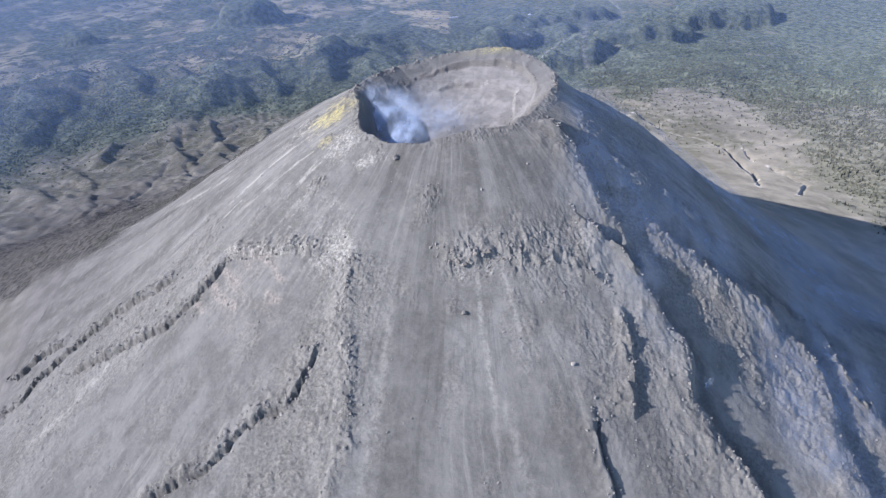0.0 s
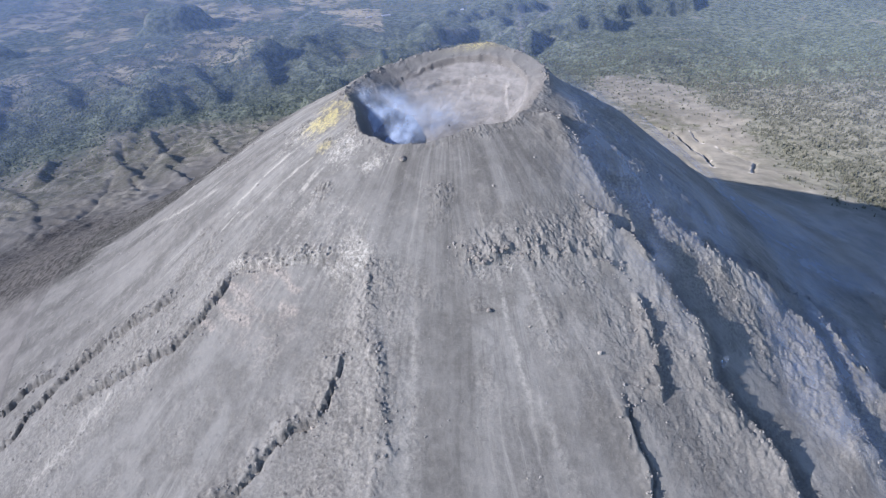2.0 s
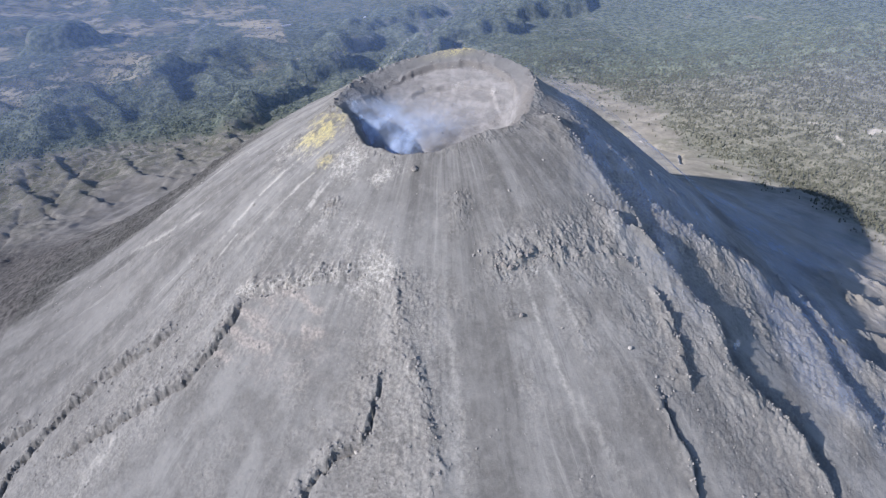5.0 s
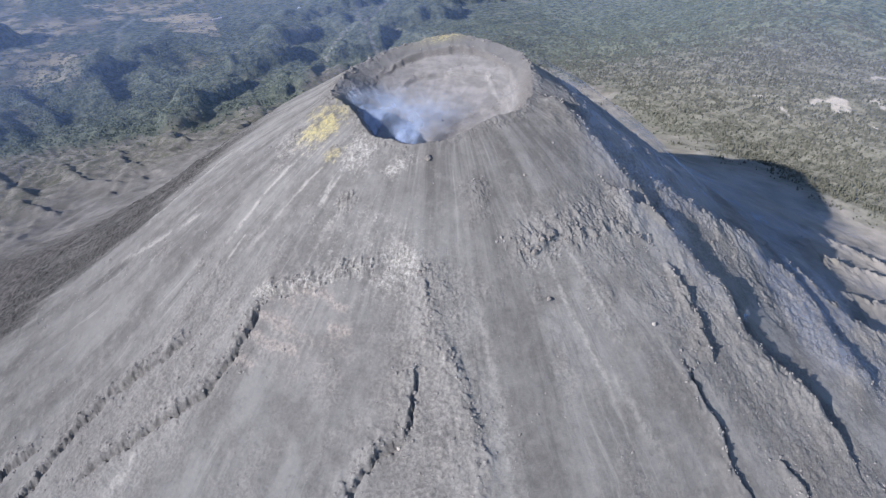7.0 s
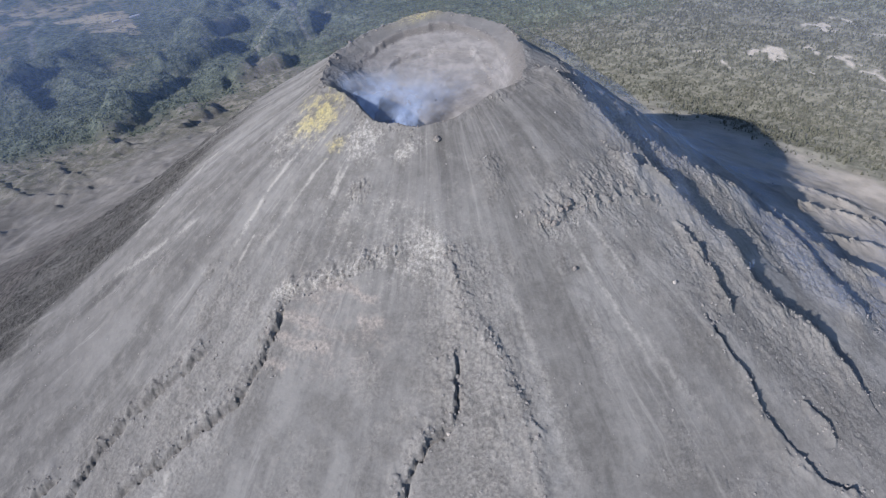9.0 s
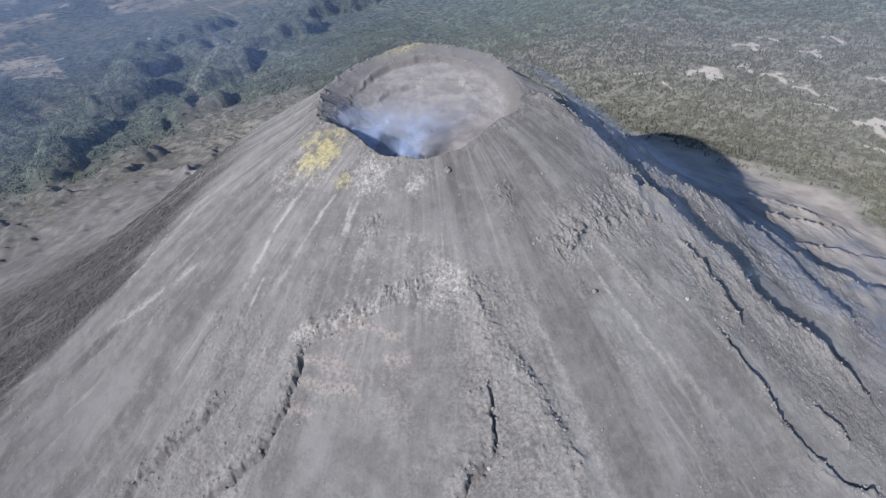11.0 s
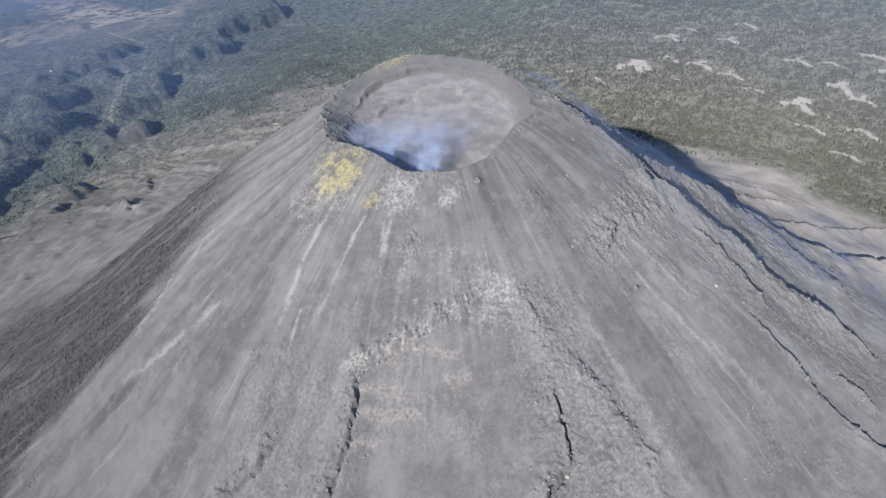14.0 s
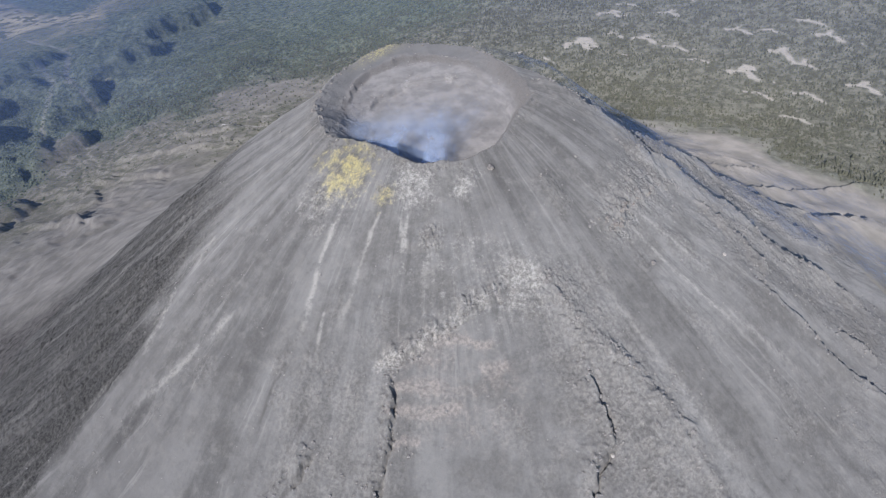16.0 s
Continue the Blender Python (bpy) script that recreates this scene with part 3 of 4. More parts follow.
def cover(x, y, r, a):
    """How the land below is covered: woods, pale ash and rock, and painted sunlight on banks."""
    w = fbm(x / 130.0, y / 130.0, 4, 101)
    keys = (-180, -170, -160, -155, -150, -143, -138, -125, -100, -60, 0, 50, 75, 91, 104, 120, 128, 135, 139, 143, 148, 154, 160, 165, 174, 180)
    edge = np.interp(a, keys, (1400, 1390, 1430, 1490, 1500, 1470, 1500, 1400, 1000, 900, 800, 760, 745, 760, 790, 780, 920, 1090, 1225, 1320, 1470, 1520, 1470, 1540, 1570, 1400))
    woods = smooth(-60, 90, r - edge + 190 * w)
    open_ = fbm(x / 300.0, y / 300.0, 4, 103)
    left = smooth(150, 168, a) + smooth(-90, -125, a)
    left = left * (1 - smooth(140, 160, a) * smooth(3100, 2700, r)) * smooth(1, 0.2, smooth(-180, -172, a) * smooth(-164, -172, a) * (r < 2300))
    left = left * (1 - 0.8 * smooth(158, 168, a))
    far_fields = smooth(3300, 3700, r + 300 * w) * smooth(158, 163, a) * smooth(-0.1, 0.05, open_)
    fields = far_fields * 0.8 + left * smooth(1700, 2600, r + 500 * w) * smooth(0.0, 0.09, open_ + 0.6 * fbm(x / 70.0, y / 70.0, 3, 107)) * 0.75
    for ha, hr, long, short, turn, high in HILLS[:2]:
        hx, hy = place(float(ha), float(hr))
        fields = fields * smooth(0.8, 1.2, np.hypot(x - hx, y - hy) / long)
    cliff = faces_of(x, y)
    bed = np.zeros_like(r)
    for line, wide, deep in BEDS:
        i, d, _ = near_line(x, y, line, 6 * wide + 12)
        d = d + (4.0 + 0.5 * wide) * fbm(x[i] / 26, y[i] / 26, 4, 99)
        bed[i] = np.maximum(bed[i], (0.4 if wide > 6.5 else 0.2 if wide > 5.5 else 1.0) * bell(d + 1.1 * wide, 0.8 * wide + 1.2))
    thin = smooth(-0.2, 0.15, fbm(x / 55.0, y / 55.0, 3, 106))
    wx, wy = x + 150 * fbm(x / 430, y / 430, 3, 111), y + 150 * fbm(x / 430, y / 430, 3, 112)
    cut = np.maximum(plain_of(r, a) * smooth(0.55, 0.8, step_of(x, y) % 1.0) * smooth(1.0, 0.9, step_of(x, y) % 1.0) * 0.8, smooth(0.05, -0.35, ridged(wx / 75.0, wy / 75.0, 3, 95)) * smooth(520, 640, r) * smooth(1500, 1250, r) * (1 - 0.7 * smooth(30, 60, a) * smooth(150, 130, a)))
    # sunlight on the sunny banks, painted as paler ground
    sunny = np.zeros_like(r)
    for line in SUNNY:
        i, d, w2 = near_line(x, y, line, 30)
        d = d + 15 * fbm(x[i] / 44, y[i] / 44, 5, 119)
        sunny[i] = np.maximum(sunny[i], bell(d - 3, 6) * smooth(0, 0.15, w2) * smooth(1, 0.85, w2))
    terrace_sun = np.maximum(0.5 * smooth(0.35, 0.75, ridged(wx / 75.0, wy / 75.0, 3, 95)), plain_of(r, a) * bell(step_of(x, y) % 1.0 - 0.5, 0.12))
    terrace_sun = np.maximum(terrace_sun, 1.3 * sunny)
    return {"woods": woods * (1 - 0.9 * fields) * (1 - cliff), "fields": fields, "cliff": cliff, "bed": bed, "thin": thin, "cut": cut, "terrace_sun": terrace_sun}
# ---- terrain end ----



# ---- materials ----
class Graph:
    """Short words for building a node material."""

    def __init__(self, name):
        self.m = bpy.data.materials.new(name)
        self.m.use_nodes = True
        self.t = self.m.node_tree
        self.b = self.t.nodes["Principled BSDF"]
        self.out = self.t.nodes["Material Output"]

    def put(self, socket, value):
        if isinstance(value, bpy.types.NodeSocket):
            self.t.links.new(value, socket)
        elif value is not None:
            socket.default_value = value

    def attr(self, name, out="Fac"):
        n = self.t.nodes.new("ShaderNodeAttribute")
        n.attribute_name = name
        return n.outputs[out]

    def noise(self, vector, scale, detail=4, rough=0.55, seed=0.0):
        n = self.t.nodes.new("ShaderNodeTexNoise")
        n.noise_dimensions = "3D"
        mp = self.t.nodes.new("ShaderNodeMapping")
        self.put(mp.inputs["Vector"], vector)
        mp.inputs["Location"].default_value = (seed, seed * 0.7, seed * 0.3)
        mp.inputs["Scale"].default_value = scale if isinstance(scale, tuple) else (scale,) * 3
        self.put(n.inputs["Vector"], mp.outputs[0])
        n.inputs["Scale"].default_value, n.inputs["Detail"].default_value, n.inputs["Roughness"].default_value = 1, detail, rough
        return n.outputs["Fac"]

    def span(self, value, a, b, lo=0.0, hi=1.0):
        n = self.t.nodes.new("ShaderNodeMapRange")
        n.interpolation_type = "SMOOTHSTEP"
        for i, v in enumerate((value, a, b, lo, hi)):
            self.put(n.inputs[i], v)
        return n.outputs[0]

    def math(self, op, a, b=None):
        n = self.t.nodes.new("ShaderNodeMath")
        n.operation = op
        self.put(n.inputs[0], a)
        self.put(n.inputs[1], b)
        return n.outputs[0]

    def mix(self, fac, a, b, kind="MIX"):
        n = self.t.nodes.new("ShaderNodeMix")
        n.data_type, n.blend_type = "RGBA", kind
        self.put(n.inputs[0], fac)
        for i, v in ((6, a), (7, b)):
            self.put(n.inputs[i], (*v, 1) if isinstance(v, tuple) and len(v) == 3 else v)
        return n.outputs[2]

    def where(self, kind="Object"):
        return self.t.nodes.new("ShaderNodeTexCoord").outputs[kind]

    def bump(self, *layers):
        normal = None
        for height_, strength, metres in layers:
            n = self.t.nodes.new("ShaderNodeBump")
            self.put(n.inputs["Strength"], strength)
            n.inputs["Distance"].default_value = metres
            self.put(n.inputs["Height"], height_)
            if normal is not None:
                self.put(n.inputs["Normal"], normal)
            normal = n.outputs[0]
        self.put(self.b.inputs["Normal"], normal)

    def done(self, colour, roughness=0.95, specular=0.15):
        self.put(self.b.inputs["Base Color"], (*colour, 1) if isinstance(colour, tuple) else colour)
        self.put(self.b.inputs["Roughness"], roughness)
        self.b.inputs["Specular IOR Level"].default_value = specular
        self.b.inputs["Diffuse Roughness"].default_value = 0.8
        return self.m


def make_ash():
    """Grey ash and lava of the cone: blotched, streaked down the slope, stained by fumes."""
    g = Graph("volcanic_ash")
    p, flow = g.where(), g.attr("flow", "Vector")
    # bend the run of the streaks a little
    warp = g.t.nodes.new("ShaderNodeVectorMath")
    warp.operation = "MULTIPLY_ADD"
    bend = g.t.nodes.new("ShaderNodeCombineXYZ")
    g.put(bend.inputs[0], g.math("SUBTRACT", g.noise(p, 0.02, 3, 0.5, 31), 0.5))
    g.put(warp.inputs[0], bend.outputs[0])
    warp.inputs[1].default_value = (9, 0, 0)
    g.put(warp.inputs[2], flow)
    flow = warp.outputs[0]
    fine = g.noise(p, 0.42, 7, 0.66)
    mid = g.noise(p, 0.1, 6, 0.64, 3)
    big = g.noise(p, 0.022, 5, 0.6, 17)
    wide = g.noise(flow, (0.055, 0.008, 0.1), 5, 0.6, 7)
    thin = g.noise(flow, (0.24, 0.017, 0.1), 5, 0.6, 11)
    patch = g.span(g.noise(flow, (0.035, 0.014, 0.1), 3, 0.5, 21), 0.46, 0.64)
    shade = g.span(g.noise(flow, (0.03, 0.012, 0.1), 3, 0.5, 27), 0.44, 0.62)
    ash_ = g.mix(g.span(wide, 0.34, 0.66), (0.182, 0.176, 0.166), (0.268, 0.26, 0.245))
    ash_ = g.mix(g.span(big, 0.47, 0.62, 0, 0.75), ash_, (0.15, 0.143, 0.132))
    ash_ = g.mix(g.span(mid, 0.5, 0.72, 0, 0.5), ash_, (0.315, 0.298, 0.272))
    ash_ = g.mix(g.span(mid, 0.47, 0.31, 0, 0.6), ash_, (0.14, 0.135, 0.128))
    ash_ = g.mix(g.math("MULTIPLY", patch, g.span(thin, 0.52, 0.7, 0, 0.45)), ash_, (0.35, 0.336, 0.312))
    ash_ = g.mix(g.math("MULTIPLY", shade, g.span(thin, 0.5, 0.34, 0, 0.5)), ash_, (0.115, 0.11, 0.105))
    rock = g.mix(g.span(fine, 0.32, 0.66), (0.13, 0.123, 0.115), (0.36, 0.34, 0.308))
    ash_ = g.mix(g.span(fine, 0.4, 0.66, 0.0, 0.2), ash_, (0.32, 0.31, 0.29))
    grit = g.noise(p, 1.3, 4, 0.7, 51)
    ash_ = g.mix(g.span(grit, 0.6, 0.72, 0.0, 0.22), ash_, (0.12, 0.116, 0.11))
    c = g.mix(g.math("MULTIPLY", g.attr("rough"), g.span(mid, 0.35, 0.6, 0.35, 0.8)), ash_, rock)
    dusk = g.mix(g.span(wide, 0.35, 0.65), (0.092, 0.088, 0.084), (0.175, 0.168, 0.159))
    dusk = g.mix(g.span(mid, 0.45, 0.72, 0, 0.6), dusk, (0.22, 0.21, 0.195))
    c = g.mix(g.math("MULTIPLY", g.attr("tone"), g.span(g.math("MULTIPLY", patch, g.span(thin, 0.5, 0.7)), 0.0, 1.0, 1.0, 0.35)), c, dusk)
    c = g.mix(g.attr("chute"), c, g.mix(g.span(g.math("ADD", g.math("MULTIPLY", thin, 0.4), g.math("MULTIPLY", mid, 0.6)), 0.36, 0.64), (0.112, 0.108, 0.101), (0.19, 0.183, 0.172)))
    c = g.mix(g.math("MULTIPLY", g.span(g.attr("run_shade"), 0.0, 1.0, 0, 0.85), g.span(g.math("ADD", mid, g.math("MULTIPLY", g.math("SUBTRACT", fine, 0.5), 0.6)), 0.36, 0.6, 0.25, 1.0)), c, g.mix(fine, (0.32, 0.305, 0.275), (0.44, 0.42, 0.385)))
    # dark runs, and the painted shade along the levees
    c = g.mix(g.math("MULTIPLY", g.span(g.math("MULTIPLY", g.attr("run_shade"), -1.0), 0.0, 1.0, 0, 0.8), g.span(mid, 0.6, 0.4, 0.5, 1.0)), c, g.mix(fine, (0.075, 0.07, 0.066), (0.17, 0.16, 0.15)))
    dark = g.mix(g.span(fine, 0.3, 0.7), (0.032, 0.031, 0.03), (0.1, 0.096, 0.09))
    c = g.mix(g.math("MULTIPLY", g.attr("dark"), g.math("MULTIPLY", g.span(thin, 0.66, 0.46, 0.6, 1.0), g.span(wide, 0.64, 0.46, 0.65, 1.0))), c, dark)
    crust = g.math("MULTIPLY", g.math("SUBTRACT", g.noise(p, 0.2, 8, 0.75, 41), 0.5), 2.5)
    comb = g.math("MULTIPLY", g.math("SUBTRACT", thin, 0.5), 1.6)
    crust = g.math("ADD", crust, g.math("MULTIPLY", comb, 0.35))

    def stain(name, lo, hi, most):
        return g.math("MULTIPLY", g.span(g.math("ADD", g.attr(name), crust), lo, hi, 0, most), g.span(g.attr(name), 0.02, 0.2))
    c = g.mix(stain("pink", 0.1, 1.3, 0.6), c, g.mix(g.span(fine, 0.35, 0.65), (0.25, 0.222, 0.198), (0.46, 0.4, 0.352)))
    c = g.mix(stain("white", 0.15, 1.15, 0.7), c, g.mix(g.span(fine, 0.35, 0.65), (0.25, 0.238, 0.216), (0.6, 0.572, 0.522)))
    c = g.mix(stain("sulphur", 0.3, 1.25, 0.85), c, g.mix(g.span(fine, 0.3, 0.7), (0.34, 0.32, 0.2), (0.62, 0.51, 0.2)))
    c = g.mix(1.0, c, (0.982, 1.0, 0.995), "MULTIPLY")
    lump = g.noise(p, 0.22, 6, 0.7, 61)
    g.bump((lump, g.span(g.math("MAXIMUM", g.attr("white"), g.attr("sulphur")), 0.05, 0.6, 0.0, 0.9), 3.0), (mid, 0.6, 2.2), (thin, 0.05, 1.0), (fine, g.span(g.attr("rough"), 0.0, 0.8, 0.14, 0.7), 1.5))
    return g.done(c)


def make_crater():
    g = Graph("crater_rock")
    p = g.where()
    fine, mid = g.noise(p, 0.8, 6, 0.65), g.noise(p, (0.05, 0.05, 0.25), 5, 0.6, 5)
    c = g.mix(g.span(mid, 0.3, 0.7), (0.2, 0.188, 0.176), (0.3, 0.278, 0.258))
    c = g.mix(g.attr("pale"), c, g.mix(g.span(fine, 0.35, 0.65), (0.27, 0.245, 0.22), (0.52, 0.49, 0.45)))
    c = g.mix(g.attr("upper"), c, g.mix(mid, (0.13, 0.125, 0.118), (0.22, 0.21, 0.198)))
    c = g.mix(g.attr("steep"), c, g.mix(fine, (0.09, 0.085, 0.08), (0.26, 0.235, 0.21)))
    c = g.mix(g.math("MULTIPLY", g.attr("sulphur"), g.span(fine, 0.42, 0.6, 0, 0.9)), c, (0.52, 0.45, 0.19))
    c = g.mix(1.0, c, (0.93, 0.97, 1.0), "MULTIPLY")
    c = g.mix(g.span(g.noise(p, 0.09, 5, 0.65, 9), 0.5, 0.7, 0, 0.5), c, (0.15, 0.148, 0.145))
    g.bump((mid, 0.5, 2.0), (fine, 0.7, 1.0))
    return g.done(c)


def make_land():
    """Lowland: ash fans, scrub, woodland floor, dry fields, pale stream beds."""
    g = Graph("lowland")
    p = g.where()
    fine, mid, wide = g.noise(p, 0.16, 6, 0.65), g.noise(p, 0.022, 6, 0.6, 3), g.noise(p, 0.0045, 5, 0.6, 9)
    clump = g.noise(p, 0.05, 6, 0.7, 23)
    fan = g.mix(g.span(mid, 0.35, 0.68), (0.16, 0.152, 0.127), (0.25, 0.235, 0.197))
    fan = g.mix(g.span(fine, 0.52, 0.72, 0, 0.3), fan, (0.23, 0.21, 0.175))
    fan = g.mix(g.math("MULTIPLY", g.attr("scrub"), g.span(clump, 0.42, 0.58)), fan, (0.115, 0.118, 0.082))
    tuft = g.noise(p, 0.11, 6, 0.72, 37)
    fan = g.mix(g.math("MULTIPLY", g.attr("scrub"), g.span(tuft, 0.5, 0.58, 0.0, 0.8)), fan, (0.095, 0.096, 0.07))
    # pale terraces, with the sunlight painted on the sunny banks
    fan = g.mix(g.math("MULTIPLY", g.attr("terrace_sun"), g.span(fine, 0.35, 0.6, 0.15, 0.6)), fan, (0.33, 0.31, 0.268))
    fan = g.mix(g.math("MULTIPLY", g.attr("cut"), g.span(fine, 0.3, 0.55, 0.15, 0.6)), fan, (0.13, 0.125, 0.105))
    dark = g.mix(g.span(fine, 0.35, 0.65), (0.04, 0.038, 0.037), (0.12, 0.113, 0.105))
    fan = g.mix(g.attr("ashy"), fan, g.mix(g.span(mid, 0.35, 0.68), (0.14, 0.135, 0.128), (0.225, 0.216, 0.203)))
    fan = g.mix(g.attr("sand"), fan, g.mix(g.span(mid, 0.35, 0.65), (0.225, 0.212, 0.185), (0.32, 0.298, 0.262)))
    c = g.mix(g.attr("dark"), fan, dark)
    wood = g.mix(g.span(clump, 0.36, 0.64), (0.06, 0.08, 0.064), (0.19, 0.212, 0.152))
    wood = g.mix(g.span(fine, 0.45, 0.3, 0, 0.6), wood, (0.04, 0.055, 0.05))
    wood = g.mix(g.span(g.noise(p, 0.009, 9, 0.72, 15), 0.57, 0.66, 0, 0.75), wood, g.mix(clump, (0.16, 0.155, 0.12), (0.3, 0.275, 0.215)))
    c = g.mix(g.attr("woods"), c, wood)
    c = g.mix(g.attr("heath"), c, g.mix(g.span(clump, 0.36, 0.64), (0.115, 0.113, 0.085), (0.23, 0.222, 0.178)))
    field = g.mix(g.span(wide, 0.35, 0.65), (0.22, 0.205, 0.145), (0.5, 0.425, 0.27))
    field = g.mix(g.span(mid, 0.5, 0.58, 0, 0.85), field, (0.085, 0.1, 0.075))
    c = g.mix(g.attr("fields"), c, field)
    c = g.mix(g.attr("cliff"), c, g.mix(fine, (0.24, 0.225, 0.19), (0.5, 0.468, 0.4)))
    c = g.mix(g.attr("bed"), c, g.mix(fine, (0.4, 0.37, 0.32), (0.62, 0.58, 0.52)))
    cloak = g.attr("woods")
    g.bump((mid, 0.4, 6.0), (clump, g.span(cloak, 0.0, 1.0, 0.15, 0.6), 6.0), (fine, g.span(cloak, 0.0, 1.0, 0.2, 0.8), 3.5))
    return g.done(c)


def make_rock(name, lo, hi):
    g = Graph(name)
    p = g.where()
    fine = g.noise(p, 1.3, 6, 0.65)
    info = g.t.nodes.new("ShaderNodeObjectInfo").outputs["Random"]
    c = g.mix(g.span(fine, 0.3, 0.7), lo, hi)
    c = g.mix(g.math("MULTIPLY", info, 0.35), c, (0.36, 0.33, 0.3))
    g.bump((fine, 0.7, 0.5))
    return g.done(c)


def make_leaves(name, lo, hi):
    g = Graph(name)
    rnd = g.t.nodes.new("ShaderNodeNewGeometry").outputs["Random Per Island"]
    patch = g.noise(g.where(), 0.012, 4, 0.6)
    c = g.mix(rnd, lo, hi)
    c = g.mix(g.span(patch, 0.45, 0.7, 0, 0.5), c, tuple(0.5 * (u + v) * 1.25 for u, v in zip(lo, hi)))
    return g.done(c, 0.9, 0.1)


def make_smoke(name, tint, grain, least=0.0):
    g = Graph(name)
    d = g.attr("thickness")
    p = g.where()
    wisps = g.span(g.noise(p, grain, 5, 0.6), 0.22, 0.62, least)
    thick = g.math("MULTIPLY", d, wisps)
    clear = g.t.nodes.new("ShaderNodeBsdfTransparent")
    body = g.t.nodes.new("ShaderNodeBsdfDiffuse")
    body.inputs["Color"].default_value = (*tint, 1)
    glow = g.t.nodes.new("ShaderNodeBsdfTranslucent")
    glow.inputs["Color"].default_value = (*tint, 1)
    both = g.t.nodes.new("ShaderNodeMixShader")
    both.inputs[0].default_value = 0.5
    g.put(both.inputs[1], body.outputs[0])
    g.put(both.inputs[2], glow.outputs[0])
    mixed = g.t.nodes.new("ShaderNodeMixShader")
    g.put(mixed.inputs[0], thick)
    g.put(mixed.inputs[1], clear.outputs[0])
    g.put(mixed.inputs[2], both.outputs[0])
    g.put(g.out.inputs["Surface"], mixed.outputs[0])
    return g.m


ASH, CRATER, GROUND = make_ash(), make_crater(), make_land()
ROCK = make_rock("lava_rock", (0.1, 0.095, 0.09), (0.3, 0.28, 0.25))
BRIGHT_ROCK = make_rock("pale_lava_rock", (0.3, 0.28, 0.25), (0.55, 0.52, 0.47))
PINE = make_leaves("pine_needles", (0.08, 0.086, 0.066), (0.155, 0.156, 0.115))
LEAVES = make_leaves("oak_leaves", (0.07, 0.092, 0.07), (0.16, 0.18, 0.122))
FUMES = make_smoke("fumes", (0.56, 0.69, 0.92), 0.06)
# blue tint of the sheet that stands in for haze over the far land
HAZE = make_smoke("haze_sheet", (0.37, 0.54, 0.97), 0.003, 0.75)


# ---- the land ----
def mesh_of(name, verts, faces, material, even=True):
    """A mesh from arrays of points and of equal-sided faces."""
    me = bpy.data.meshes.new(name)
    k = faces.shape[1]
    me.vertices.add(len(verts))
    me.vertices.foreach_set("co", np.ascontiguousarray(verts, dtype=np.float32).ravel())
    me.loops.add(faces.size)
    me.loops.foreach_set("vertex_index", np.ascontiguousarray(faces, dtype=np.int32).ravel())
    me.polygons.add(len(faces))
    me.polygons.foreach_set("loop_start", np.arange(0, faces.size, k, dtype=np.int32))
    me.polygons.foreach_set("use_smooth", np.full(len(faces), even))
    me.update(calc_edges=True)
    me.materials.append(material)
    return me


def sheet(name, x, y, z, material, closed=True, **masks):
    n, m = x.shape
    i = np.arange(n * m).reshape(n, m)
    if closed:
        x, y, z = x[:, :-1], y[:, :-1], z[:, :-1]
        masks = {key: value[:, :-1] for key, value in masks.items()}
        i = np.arange(n * (m - 1)).reshape(n, m - 1)
        i = np.concatenate([i, i[:, :1]], 1)
    faces = np.stack([i[:-1, :-1], i[1:, :-1], i[1:, 1:], i[:-1, 1:]], -1).reshape(-1, 4)
    me = mesh_of(name, np.stack([x, y, z], -1).reshape(-1, 3), faces, material)
    for key, value in masks.items():
        if value.ndim == 3:
            me.attributes.new(key, "FLOAT_VECTOR", "POINT").data.foreach_set("vector", value.astype(np.float32).ravel())
        else:
            me.attributes.new(key, "FLOAT", "POINT").data.foreach_set("value", value.astype(np.float32).ravel())
    return new(name, me)


def under(ob, parent, label=""):
    ob.parent = parent
    return tagged(ob, label)


# bearings of the columns, closest together on the side that faces the eye
bearing = np.concatenate([np.arange(-180, -125, 0.7), np.arange(-125, -85, 0.27), np.arange(-85, 62, 0.185), np.arange(62, 100, 0.22), np.linspace(100, 180, 116)])
COLUMNS = len(bearing) - 1


def rings(radii):
    """Points on rings round the axis; radii may differ by bearing."""
    r = radii if radii.ndim == 2 else np.repeat(radii[:, None], COLUMNS + 1, 1)
    a = np.repeat(bearing[None, :], r.shape[0], 0)
    x, y = place(a, r)
    return x, y, r, a


def flow_of(r, a):
    return np.stack([np.radians(a) * 230.0, r, 0 * r], -1)


lip = rim_radius(bearing)
volcano = tagged(new("volcano"), "grey ash-covered volcanic cone with an open smoking crater", "volcano")
volcano.location = (0, 0, 0)

x, y, r, a = rings(lip[None, :] + (450 - lip)[None, :] * np.linspace(0, 1, 470)[:, None])
z = flank(x, y, r, a)
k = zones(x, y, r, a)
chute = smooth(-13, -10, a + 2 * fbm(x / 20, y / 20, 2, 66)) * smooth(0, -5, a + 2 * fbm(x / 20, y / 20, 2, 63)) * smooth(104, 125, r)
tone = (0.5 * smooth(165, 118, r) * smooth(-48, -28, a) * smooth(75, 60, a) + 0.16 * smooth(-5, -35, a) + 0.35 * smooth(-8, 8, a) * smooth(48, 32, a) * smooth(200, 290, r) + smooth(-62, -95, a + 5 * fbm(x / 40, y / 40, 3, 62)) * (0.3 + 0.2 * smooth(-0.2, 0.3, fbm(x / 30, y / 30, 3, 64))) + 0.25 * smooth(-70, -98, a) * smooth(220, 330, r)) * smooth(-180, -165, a)
